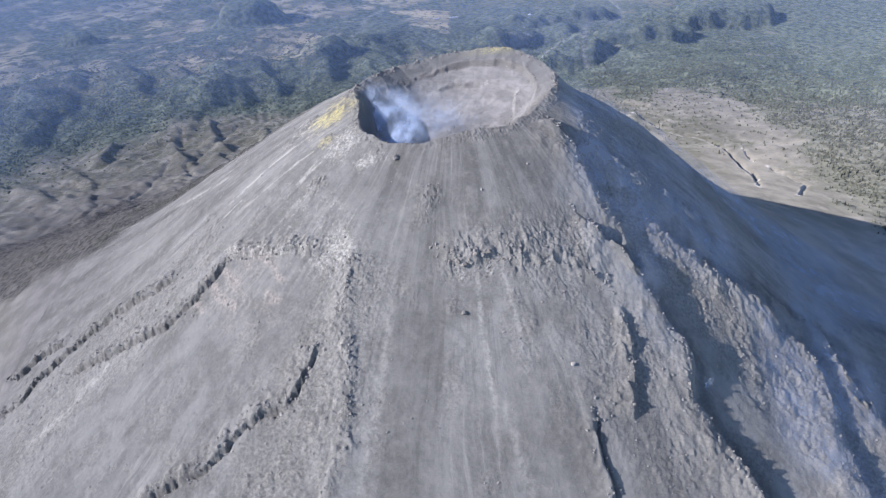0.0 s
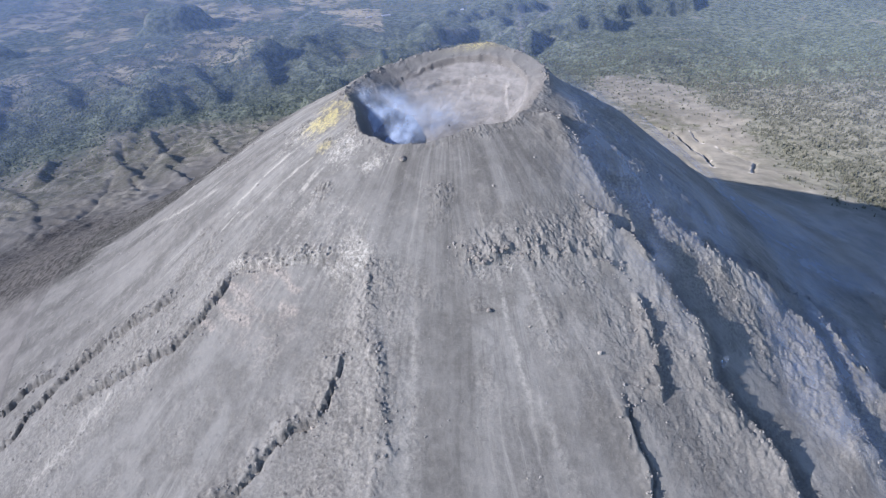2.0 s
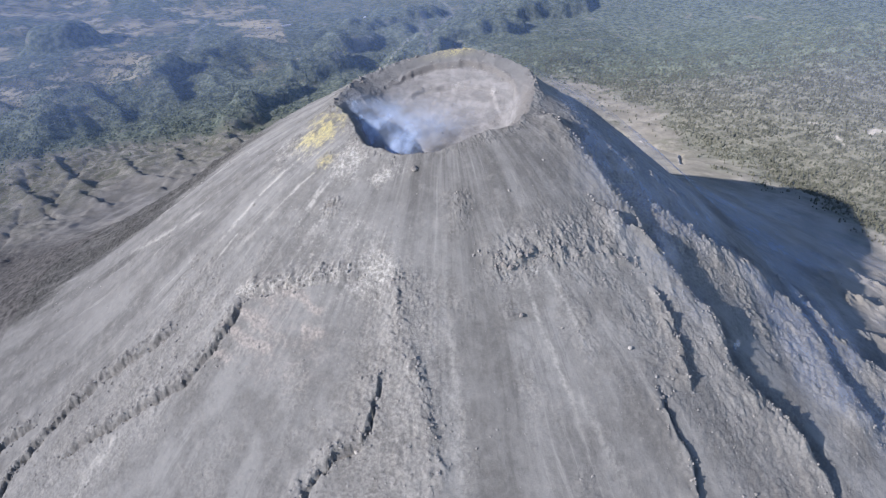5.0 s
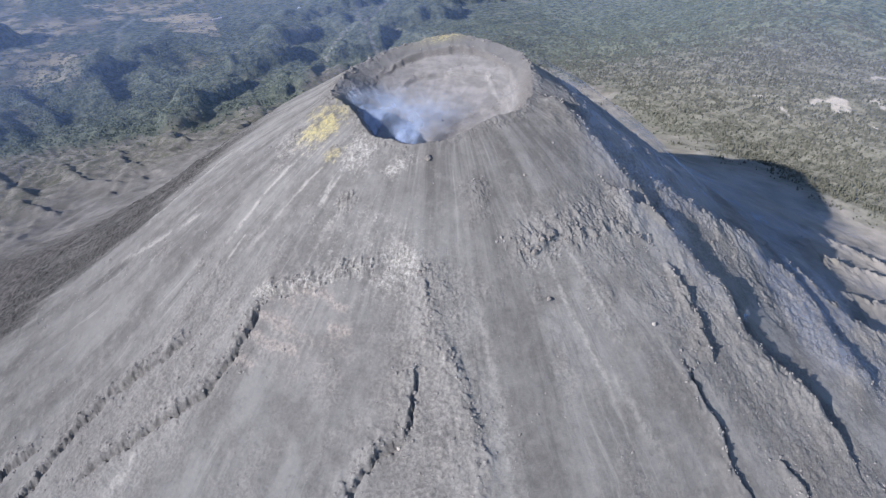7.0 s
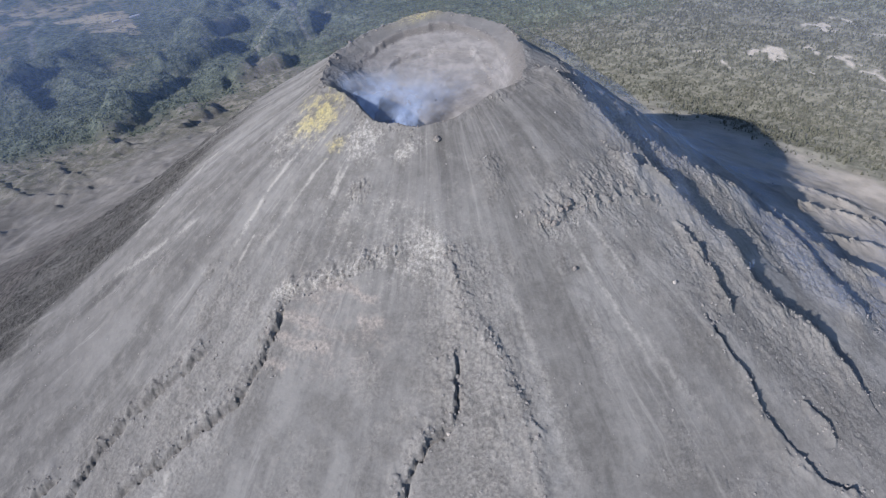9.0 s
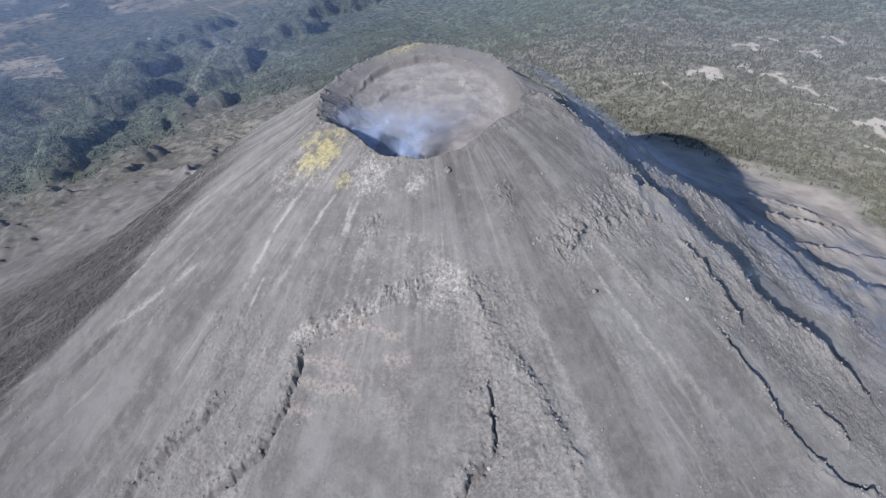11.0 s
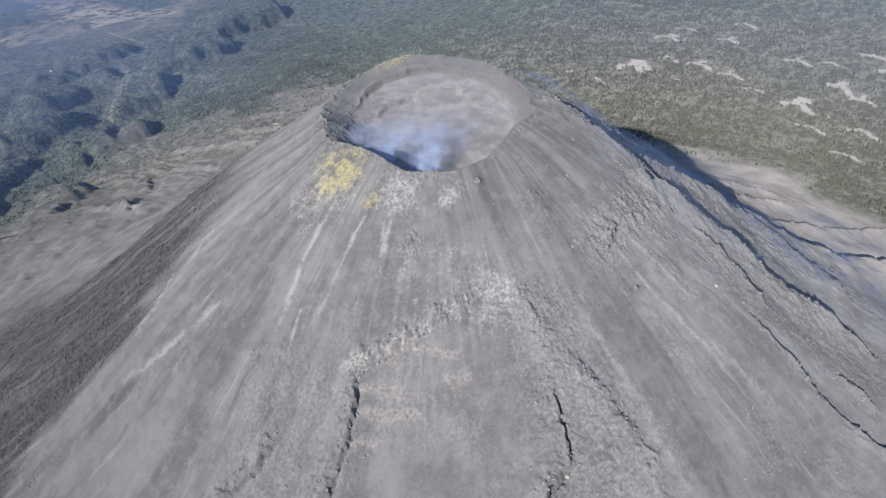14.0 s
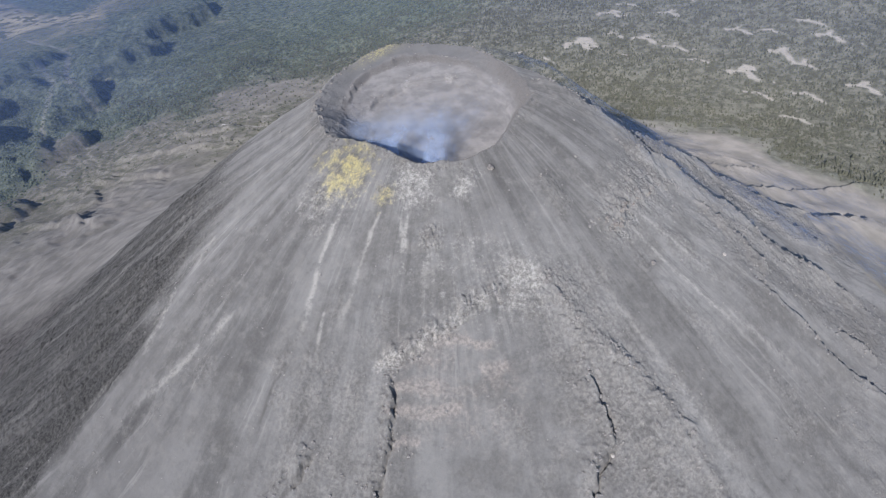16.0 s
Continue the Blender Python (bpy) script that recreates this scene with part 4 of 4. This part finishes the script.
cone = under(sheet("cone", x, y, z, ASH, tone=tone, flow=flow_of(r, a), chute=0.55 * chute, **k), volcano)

s = np.linspace(0.5, 1.0, 70)[:, None]
x, y, r, a = rings(s * lip[None, :])
z = np.where(s >= 1.0, flank(x, y, r, a), bowl(x, y, r, a))
back = smooth(70, 115, (a - 5) % 360) * smooth(290, 235, (a - 5) % 360)
q = r / rim_plan(a) + 0.07 * fbm(x / 22, y / 22, 3, 83)
upper = back * smooth(0.8, 0.86, q)
steep = smooth(0.78, 0.9, r / rim_radius(a)) * (1 - back)
pale = back * np.maximum(bell(q - 0.62, 0.04), 0.45 * bell(q - 0.79, 0.015)) * smooth(-0.25, 0.35, fbm(x / 9, y / 9, 4, 69)) * 0.5
yellow = zones(x, y, r, a)["sulphur"] * smooth(0.86, 0.95, r / rim_radius(a))
under(sheet("crater_wall", x, y, z, CRATER, steep=np.maximum(steep, 0.8 * back * bell(q - 0.805, 0.025)), upper=upper, sulphur=yellow, pale=pale), volcano, "pale banded crater wall with rocky benches")
x, y, r, a = rings(np.linspace(0.01, 0.5, 30)[:, None] * lip[None, :])
under(sheet("crater_floor", x, y, bowl(x, y, r, a), CRATER, steep=0 * r, upper=0 * r, sulphur=0 * r, pale=0 * r), volcano, "ash-covered crater floor falling into a pit")

bearing = np.concatenate([np.arange(-180, -92, 0.26), np.arange(-92, 62, 1.4), np.arange(62, 126, 0.26), np.arange(126, 160, 0.16), np.linspace(160, 180, 78)])
COLUMNS = len(bearing) - 1
x, y, r, a = rings(np.concatenate([444 * (3000 / 444) ** np.linspace(0, 1, 350), np.linspace(3050, 5200, 40)]))
z = height(x, y) - 1.5 * smooth(452, 446, r)
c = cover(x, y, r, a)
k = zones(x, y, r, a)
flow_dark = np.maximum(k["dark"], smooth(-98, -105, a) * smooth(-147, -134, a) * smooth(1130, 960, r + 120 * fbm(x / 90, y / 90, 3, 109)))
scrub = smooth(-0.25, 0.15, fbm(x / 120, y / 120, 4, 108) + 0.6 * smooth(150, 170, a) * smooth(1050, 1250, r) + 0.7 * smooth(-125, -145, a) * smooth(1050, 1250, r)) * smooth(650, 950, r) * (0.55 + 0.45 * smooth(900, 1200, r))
ground = sheet("ground", x, y, z, GROUND, woods=c["woods"], fields=c["fields"], cliff=c["cliff"], heath=c["woods"] * smooth(66, 78, a) * smooth(166, 146, a) * smooth(1750, 1450, r) * 0.85, bed=c["bed"], dark=flow_dark, ashy=np.maximum(smooth(640, 450, r + 60 * fbm(x / 60, y / 60, 3, 115)) * smooth(50, 20, a), 0.75 * smooth(1350, 900, r + 90 * fbm(x / 60, y / 60, 3, 115)) * np.maximum(smooth(-90, -105, a), smooth(160, 170, a))), sand=smooth(48, 66, a) * smooth(128, 112, a) * smooth(960, 760, r + 120 * fbm(x / 90, y / 90, 3, 104)), scrub=scrub, cut=c["cut"], terrace_sun=c["terrace_sun"] * smooth(500, 620, r))
tagged(ground, "ash fans, woods and dry fields round the cone", "ground", kind="structure")


# ---- woods ----
def settle(count, seed, a0, a1, r0, r1):
    rng = np.random.default_rng(seed)
    a = rng.uniform(a0, a1, count)
    r = np.sqrt(rng.uniform(r0 ** 2, r1 ** 2, count))
    a = (a + 180) % 360 - 180
    x, y = place(a, r)
    return x, y, r, a, rng


def many(name, template, faces, x, y, z, size, turn, material, rng, ragged):
    """One mesh of many small trees: each a copy of the template, turned, sized and roughened."""
    n, m = len(x), len(template)
    t = np.repeat(template[None], n, 0) * (1 + ragged * rng.uniform(-1, 1, (n, m, 3)))
    t = t * size[:, None, None]
    c, s = np.cos(turn)[:, None], np.sin(turn)[:, None]
    v = np.stack([t[..., 0] * c - t[..., 1] * s + x[:, None], t[..., 0] * s + t[..., 1] * c + y[:, None], t[..., 2] + z[:, None]], -1)
    f = faces[None] + (np.arange(n) * m)[:, None, None]
    return new(name, mesh_of(name, v.reshape(-1, 3), f.reshape(-1, 3), material, False))


def pine_shape():
    verts, faces = [], []
    for low, high, wide in ((0.05, 0.7, 0.45), (0.42, 1.0, 0.3)):
        first = len(verts)
        for i in range(6):
            w = wide * (1.0 if i % 2 else 0.62)
            verts.append((w * math.cos(i * math.pi / 3), w * math.sin(i * math.pi / 3), low + (0.0 if i % 2 else 0.07)))
        verts.append((0, 0, high))
        faces += [(first + i, first + (i + 1) % 6, first + 6) for i in range(6)]
    return np.array(verts), np.array(faces)


def oak_shape():
    verts = [(0.45, 0.05, 0.3), (0.1, 0.5, 0.35), (-0.42, 0.25, 0.28), (-0.3, -0.38, 0.33), (0.25, -0.42, 0.3), (0.12, 0.1, 0.85), (-0.2, -0.1, 0.78), (0, 0, -0.1)]
    faces = [(0, 1, 5), (1, 2, 5), (2, 6, 5), (2, 3, 6), (3, 4, 6), (4, 5, 6), (4, 0, 5), (0, 7, 1), (2, 7, 3), (4, 7, 0)]
    return np.array(verts), np.array(faces)


x, y, r, a, rng = settle(90000, 5, 68, 165, 740, 2000)
c = cover(x, y, r, a)
keep = rng.uniform(0, 1, len(x)) < c["woods"] * (0.35 + 0.65 * c["thin"]) * smooth(2300, 1400, r) + 0.07 * smooth(880, 1250, r) * smooth(126, 138, a)
x, y, r = x[keep], y[keep], r[keep]
tall = rng.uniform(3.2, 6.8, len(x)) * (0.75 + 0.6 * rng.uniform(0, 1, len(x)) ** 3)
verts, faces = pine_shape()
pines = many("pine_wood", verts, faces, x, y, height(x, y) - 0.5, tall, rng.uniform(0, 6.3, len(x)), PINE, rng, 0.38)
tagged(pines, "dark green pine wood on the slope beyond the cone", "forest", kind="stuff")

x, y, r, a, rng = settle(125000, 6, 128, 240, 1250, 2800)
c = cover(x, y, r, a)
keep = rng.uniform(0, 1, len(x)) < c["woods"] * (0.35 + 0.65 * c["thin"]) * smooth(2800, 2100, r) * np.where((a > 0) & (a < 160), smooth(1350, 1650, r), 1) + 0.05 * smooth(1250, 1400, r) * (1 - c["woods"])
x, y, r = x[keep], y[keep], r[keep]
wide = rng.uniform(3.5, 8.5, len(x))
verts, faces = oak_shape()
verts = verts * (1, 1, 0.55)
oaks = many("oak_wood", verts, faces, x, y, height(x, y), wide, rng.uniform(0, 6.3, len(x)), LEAVES, rng, 0.3)
tagged(oaks, "blue-green oak and pine woods on low hills", "forest", kind="stuff")


# ---- rocks ----
def rock_mesh(name, seed, material, detail=1):
    bm = bmesh.new()
    bmesh.ops.create_icosphere(bm, subdivisions=detail, radius=0.5)
    rng = np.random.default_rng(seed)
    off = rng.uniform(-50, 50, 3)
    cuts = [(Vector(rng.normal(size=3)).normalized(), rng.uniform(0.28, 0.42)) for _ in range(6)]
    for v in bm.verts:
        p = v.co * (1 + 0.5 * noise.noise(v.co * 2.3 + Vector(off)))
        for n, d in cuts:
            over = p.dot(n) - d
            if over > 0:
                p = p - n * over
        v.co = Vector((p.x * 1.1, p.y, p.z * 0.85))
    me = bpy.data.meshes.new(name)
    bm.to_mesh(me)
    bm.free()
    me.materials.append(material)
    return me


def ground_at(x, y):
    return float(height(np.array([float(x)]), np.array([float(y)]))[0])


def boulder(a, r, size, mesh, label):
    x, y = place(float(a), float(r))
    ob = new("boulder", mesh)
    ob.matrix_world = pose(x, y, ground_at(x, y) + 0.18 * size, 0, 0, 40 * a) @ Matrix.Diagonal((size, size, size, 1))
    return tagged(ob, label, "boulder", group="boulders on the flank")


GREY_ROCK = make_rock("grey_lava_stone", (0.17, 0.165, 0.155), (0.36, 0.345, 0.32))
ROCKS = [rock_mesh("lava_block", 10 + i, ROCK, 2) for i in range(6)]
GREYS = [rock_mesh("grey_block", 40 + i, GREY_ROCK, 2) for i in range(3)]
PALE = [rock_mesh("pale_block", 30 + i, BRIGHT_ROCK, 2) for i in range(3)]
boulder(-27, 106, 5.5, ROCKS[0], "dark lava boulder just below the crater lip")
boulder(20, 241, 3.6, PALE[0], "pale grey boulder alone on the ash slope")
boulder(1, 203, 4.0, ROCKS[1], "dark boulder with a trail of ash below it")
boulder(-27.5, 280, 4.0, PALE[1], "white boulder at the foot of the lava levee")

# blocks that stand out of the crater's lip and of the broken edges on the flank
rng = np.random.default_rng(12)
spots = [(-2.0, 171, 3.0), (0.0, 172, 5.0), (1.5, 174, 5.5), (2.8, 172, 3.0), (4.5, 170, 4.2), (6.3, 169.5, 4.5), (8.0, 168.5, 3.5), (10.5, 168, 2.5), (14.5, 172, 2.6), (20.5, 178, 3.0)]
for i in range(110):
    a_ = rng.uniform(-180, 180)
    if 40 < a_ < 95 or -60 < a_ < 30 and rng.uniform() < 0.6:
        continue
    spots.append((a_, float(rim_radius(np.array([a_]))[0]) + rng.normal() * 2.0 + 0.5, rng.uniform(1.0, 2.2) + 1.2 * (abs(a_) > 95) * rng.uniform()))
for name, line, high, wide, steep in EDGES[:9]:
    for i in range(18 if name == "rock_rib" else 8 if name == "lava_front" else 14):
        q = rng.uniform(0, len(line) - 1.001)
        j = int(q)
        f = q - j
        a_ = line[j][0] * (1 - f) + line[j + 1][0] * f
        r_ = line[j][1] * (1 - f) + line[j + 1][1] * f
        spots.append((a_ + rng.normal() * 0.7, r_ + rng.normal() * 2.2, rng.uniform(1.0, 2.6) * (1.3 if name == "lava_front" else 1.0)))
for i in range(120):
    a_ = rng.uniform(70, 205)
    ring = 0.62 if rng.uniform() < 0.65 else 0.81
    spots.append(((a_ + 180) % 360 - 180, float(rim_plan(np.array([(a_ + 180) % 360 - 180]))[0]) * (ring + 0.03 * rng.normal()), rng.uniform(0.6, 1.7)))
px, py = place(np.array([q[0] for q in spots]), np.array([q[1] for q in spots]))
for (a_, r_, size), x_, y_, z_ in zip(spots, px, py, height(px, py)):
    ob = new("lava_block", GREYS[int(rng.integers(3))] if r_ < 0.9 * rim_plan(np.array([a_]))[0] else ROCKS[int(rng.integers(6))])
    ob.parent = volcano
    ob.matrix_basis = pose(x_, y_, z_ + 0.12 * size, rng.uniform(-25, 25), rng.uniform(-25, 25), rng.uniform(0, 360)) @ Matrix.Diagonal((size, size * rng.uniform(0.7, 1.2), size * rng.uniform(0.7, 1.3), 1))

# rubble heaped along the broken edges
heap = []
for name, line, high, wide, steep in EDGES[:17]:
    q = rng.uniform(0, len(line) - 1.001, 16 * len(line))
    j = q.astype(int)
    f = q - j
    la, lr = np.array([p[0] for p in line], float), np.array([p[1] for p in line], float)
    heap.append(np.stack([la[j] * (1 - f) + la[j + 1] * f + rng.normal(size=len(q)) * 0.8, lr[j] * (1 - f) + lr[j + 1] * f + rng.normal(size=len(q)) * 3.0], -1))
heap = np.concatenate(heap)
hx, hy = place(heap[:, 0], heap[:, 1])

# loose stones all over the flank
cube = np.array([(sx, sy, sz) for sx in (-0.5, 0.5) for sy in (-0.5, 0.5) for sz in (-0.4, 0.5)])
quads = np.array([(0, 1, 3), (0, 3, 2), (4, 6, 7), (4, 7, 5), (0, 4, 5), (0, 5, 1), (2, 3, 7), (2, 7, 6), (1, 5, 7), (1, 7, 3)])
x, y, r, a, rng = settle(14000, 8, -150, 110, 108, 430)
k = zones(x, y, r, a)
keep = rng.uniform(0, 1, len(x)) < (0.02 + 0.7 * k["rough"]) * (1 - k["dark"])
x, y = x[keep], y[keep]
size = 0.4 + 1.1 * rng.uniform(0, 1, len(x)) ** 3.5
size2 = 0.5 + 1.3 * rng.uniform(0, 1, len(hx)) ** 2.5
x, y, size = np.concatenate([x, hx]), np.concatenate([y, hy]), np.concatenate([size, size2])
stones = many("loose_stones", cube, quads, x, y, height(x, y) + 0.1 * size, size, rng.uniform(0, 6.3, len(x)), GREY_ROCK, rng, 0.45)
tagged(stones, "loose grey lava stones strewn over the cone", "stones", kind="stuff")


# ---- fumes ----
def veil(name, parent, foot, lean, wide, high, bend, strength, seed, soft=16.0):
    """One curved curtain of smoke that rises from foot and drifts along lean; thinner towards its edges."""
    u, v = np.meshgrid(np.linspace(-1, 1, 70), np.linspace(0, 1, 60), indexing="ij")
    w = wide * (0.45 + 0.75 * v)
    billow = 3.5 * fbm(u * 1.7 + seed, v * 2.2, 3, 120 + seed)
    across = np.array((0.80, -0.60))
    x = foot[0] + across[0] * u * w + lean[0] * v ** 1.3 + 0.6 * bend * u * u + billow * 0.6
    y = foot[1] + across[1] * u * w + lean[1] * v ** 1.3 + 0.8 * bend * u * u + billow * 0.8
    z = foot[2] + high * v + 2 * billow * v + lean[2] * v
    puff = 0.5 + 0.9 * fbm(u * 2.1 + 3.3 * seed, v * 2.6 - seed, 4, 140 + seed)
    d = smooth(1.0, 0.25, np.abs(u + 0.3 * fbm(v * 3, u, 2, 150 + seed))) * smooth(0.0, 0.06, v) * smooth(1.0, 0.35, v)
    d = d * smooth(0, soft, z - height(x, y))
    if soft > 8:
        far, turn = polar(x, y)
        d = d * smooth(1.15, 0.8, far / rim_plan(turn))
    ob = sheet(name, x, y, z, FUMES, closed=False, thickness=np.clip(d * np.clip(puff, 0.1, 1.2) * strength, 0, 0.9))
    ob.parent = parent
    return ob


plume = tagged(new("smoke_plume"), "thin bluish-white smoke rising from the crater pit", "smoke")
veil("puff", plume, (-54, 590, 705), (18, 22, 0), 18, 40, 3, 0.95, 1)
veil("puff", plume, (-54, 600, 703), (26, 30, 0), 58, 58, 4, 0.85, 2)
veil("puff", plume, (-66, 622, 704), (20, 28, 0), 48, 60, 3, 0.95, 7)
veil("puff", plume, (-26, 630, 706), (22, 20, 0), 76, 54, 5, 0.55, 3)
# fumes that drift low over the lee flank
ua, ur = np.meshgrid(np.linspace(30, 125, 60), np.linspace(84, 760, 90), indexing="ij")
ux, uy = place(ua, ur)
uz = base(ur, ua) + 13 + 5 * fbm(ux / 60, uy / 60, 3, 161)
ud = smooth(30, 48, ua) * smooth(125, 100, ua) * smooth(84, 120, ur) * smooth(760, 500, ur) * smooth(-0.3, 0.35, fbm(ux / 70, uy / 70, 3, 162))
drift = sheet("drifting_smoke", ux, uy, uz, FUMES, closed=False, thickness=0.33 * ud)
drift.parent = plume
steam = tagged(new("steam_vent"), "small wisp of white steam from a gully", "steam")
sx, sy = place(42.0, 284.0)
veil("puff", steam, (sx, sy, ground_at(sx, sy) - 1), (4, 3, 0), 4.5, 10, 1, 0.9, 6, 1.0)


# ---- farm sheds on the plain ----
def gable_shed(a, r, turn, long, wide, high):
    x, y = place(float(a), float(r))
    shed = tagged(new("farm_shed"), "low farm shed with a pale metal roof among the fields", "building", group="sheds on the plain")
    shed.matrix_world = pose(x, y, ground_at(x, y) - 0.5, 0, 0, turn)
    bm = bmesh.new()
    bmesh.ops.create_cube(bm, size=1, matrix=Matrix.Translation((0, 0, high / 2)) @ Matrix.Diagonal((long, wide, high, 1)))
    part("wall", bm, WALL, shed)
    bm = bmesh.new()
    e, w, t = long / 2 + 0.6, wide / 2 + 0.6, 0.25
    ring = [(-w, high - 0.1), (0, high + wide * 0.22), (w, high - 0.1), (w, high - 0.1 + t), (0, high + wide * 0.22 + t), (-w, high - 0.1 + t)]
    ends = [[bm.verts.new((sx_, p, q)) for p, q in ring] for sx_ in (-e, e)]
    for i in range(6):
        bm.faces.new((ends[0][i], ends[0][(i + 1) % 6], ends[1][(i + 1) % 6], ends[1][i]))
    for i, j in ((0, 5), (1, 4)):
        for end in ends:
            bm.faces.new((end[i], end[i + 1], end[j - 1], end[j]))
    bmesh.ops.recalc_face_normals(bm, faces=bm.faces)
    part("roof", bm, ROOF, shed, "pale metal roof")
    return shed


def part(name, bm, material, parent, label=""):
    me = bpy.data.meshes.new(name)
    bm.to_mesh(me)
    bm.free()
    me.materials.append(material)
    ob = new(name, me)
    ob.parent = parent
    return tagged(ob, label)


WALL = make_rock("rendered_wall", (0.45, 0.42, 0.38), (0.6, 0.57, 0.52))
ROOF = make_rock("metal_roof", (0.45, 0.46, 0.47), (0.6, 0.61, 0.62))
for spot in ((179.5, 2760, 15, 40, 12, 5), (-178.9, 2740, 20, 26, 10, 4.5), (172.4, 2600, 70, 22, 10, 4.5)):
    gable_shed(*spot)


# ---- haze of the air over the valleys, put into the tint of one thin sheet ----
bearing = np.arange(-180, 180.1, 3.0)
COLUMNS = len(bearing) - 1
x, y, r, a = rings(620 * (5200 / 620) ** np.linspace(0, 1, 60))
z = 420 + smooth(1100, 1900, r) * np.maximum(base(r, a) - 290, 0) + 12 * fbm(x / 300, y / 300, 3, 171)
haze = sheet("haze_sheet", x, y, z, HAZE, thickness=(0.12 + 0.08 * np.maximum(smooth(-90, -125, a), smooth(150, 170, a))) * smooth(640, 1300, r) + 0.17 * smooth(1200, 2600, r) + 0.16 * smooth(1700, 3600, r))
tagged(haze, "thin blue sheet that stands in for haze over the wooded valleys", "haze", kind="stuff")
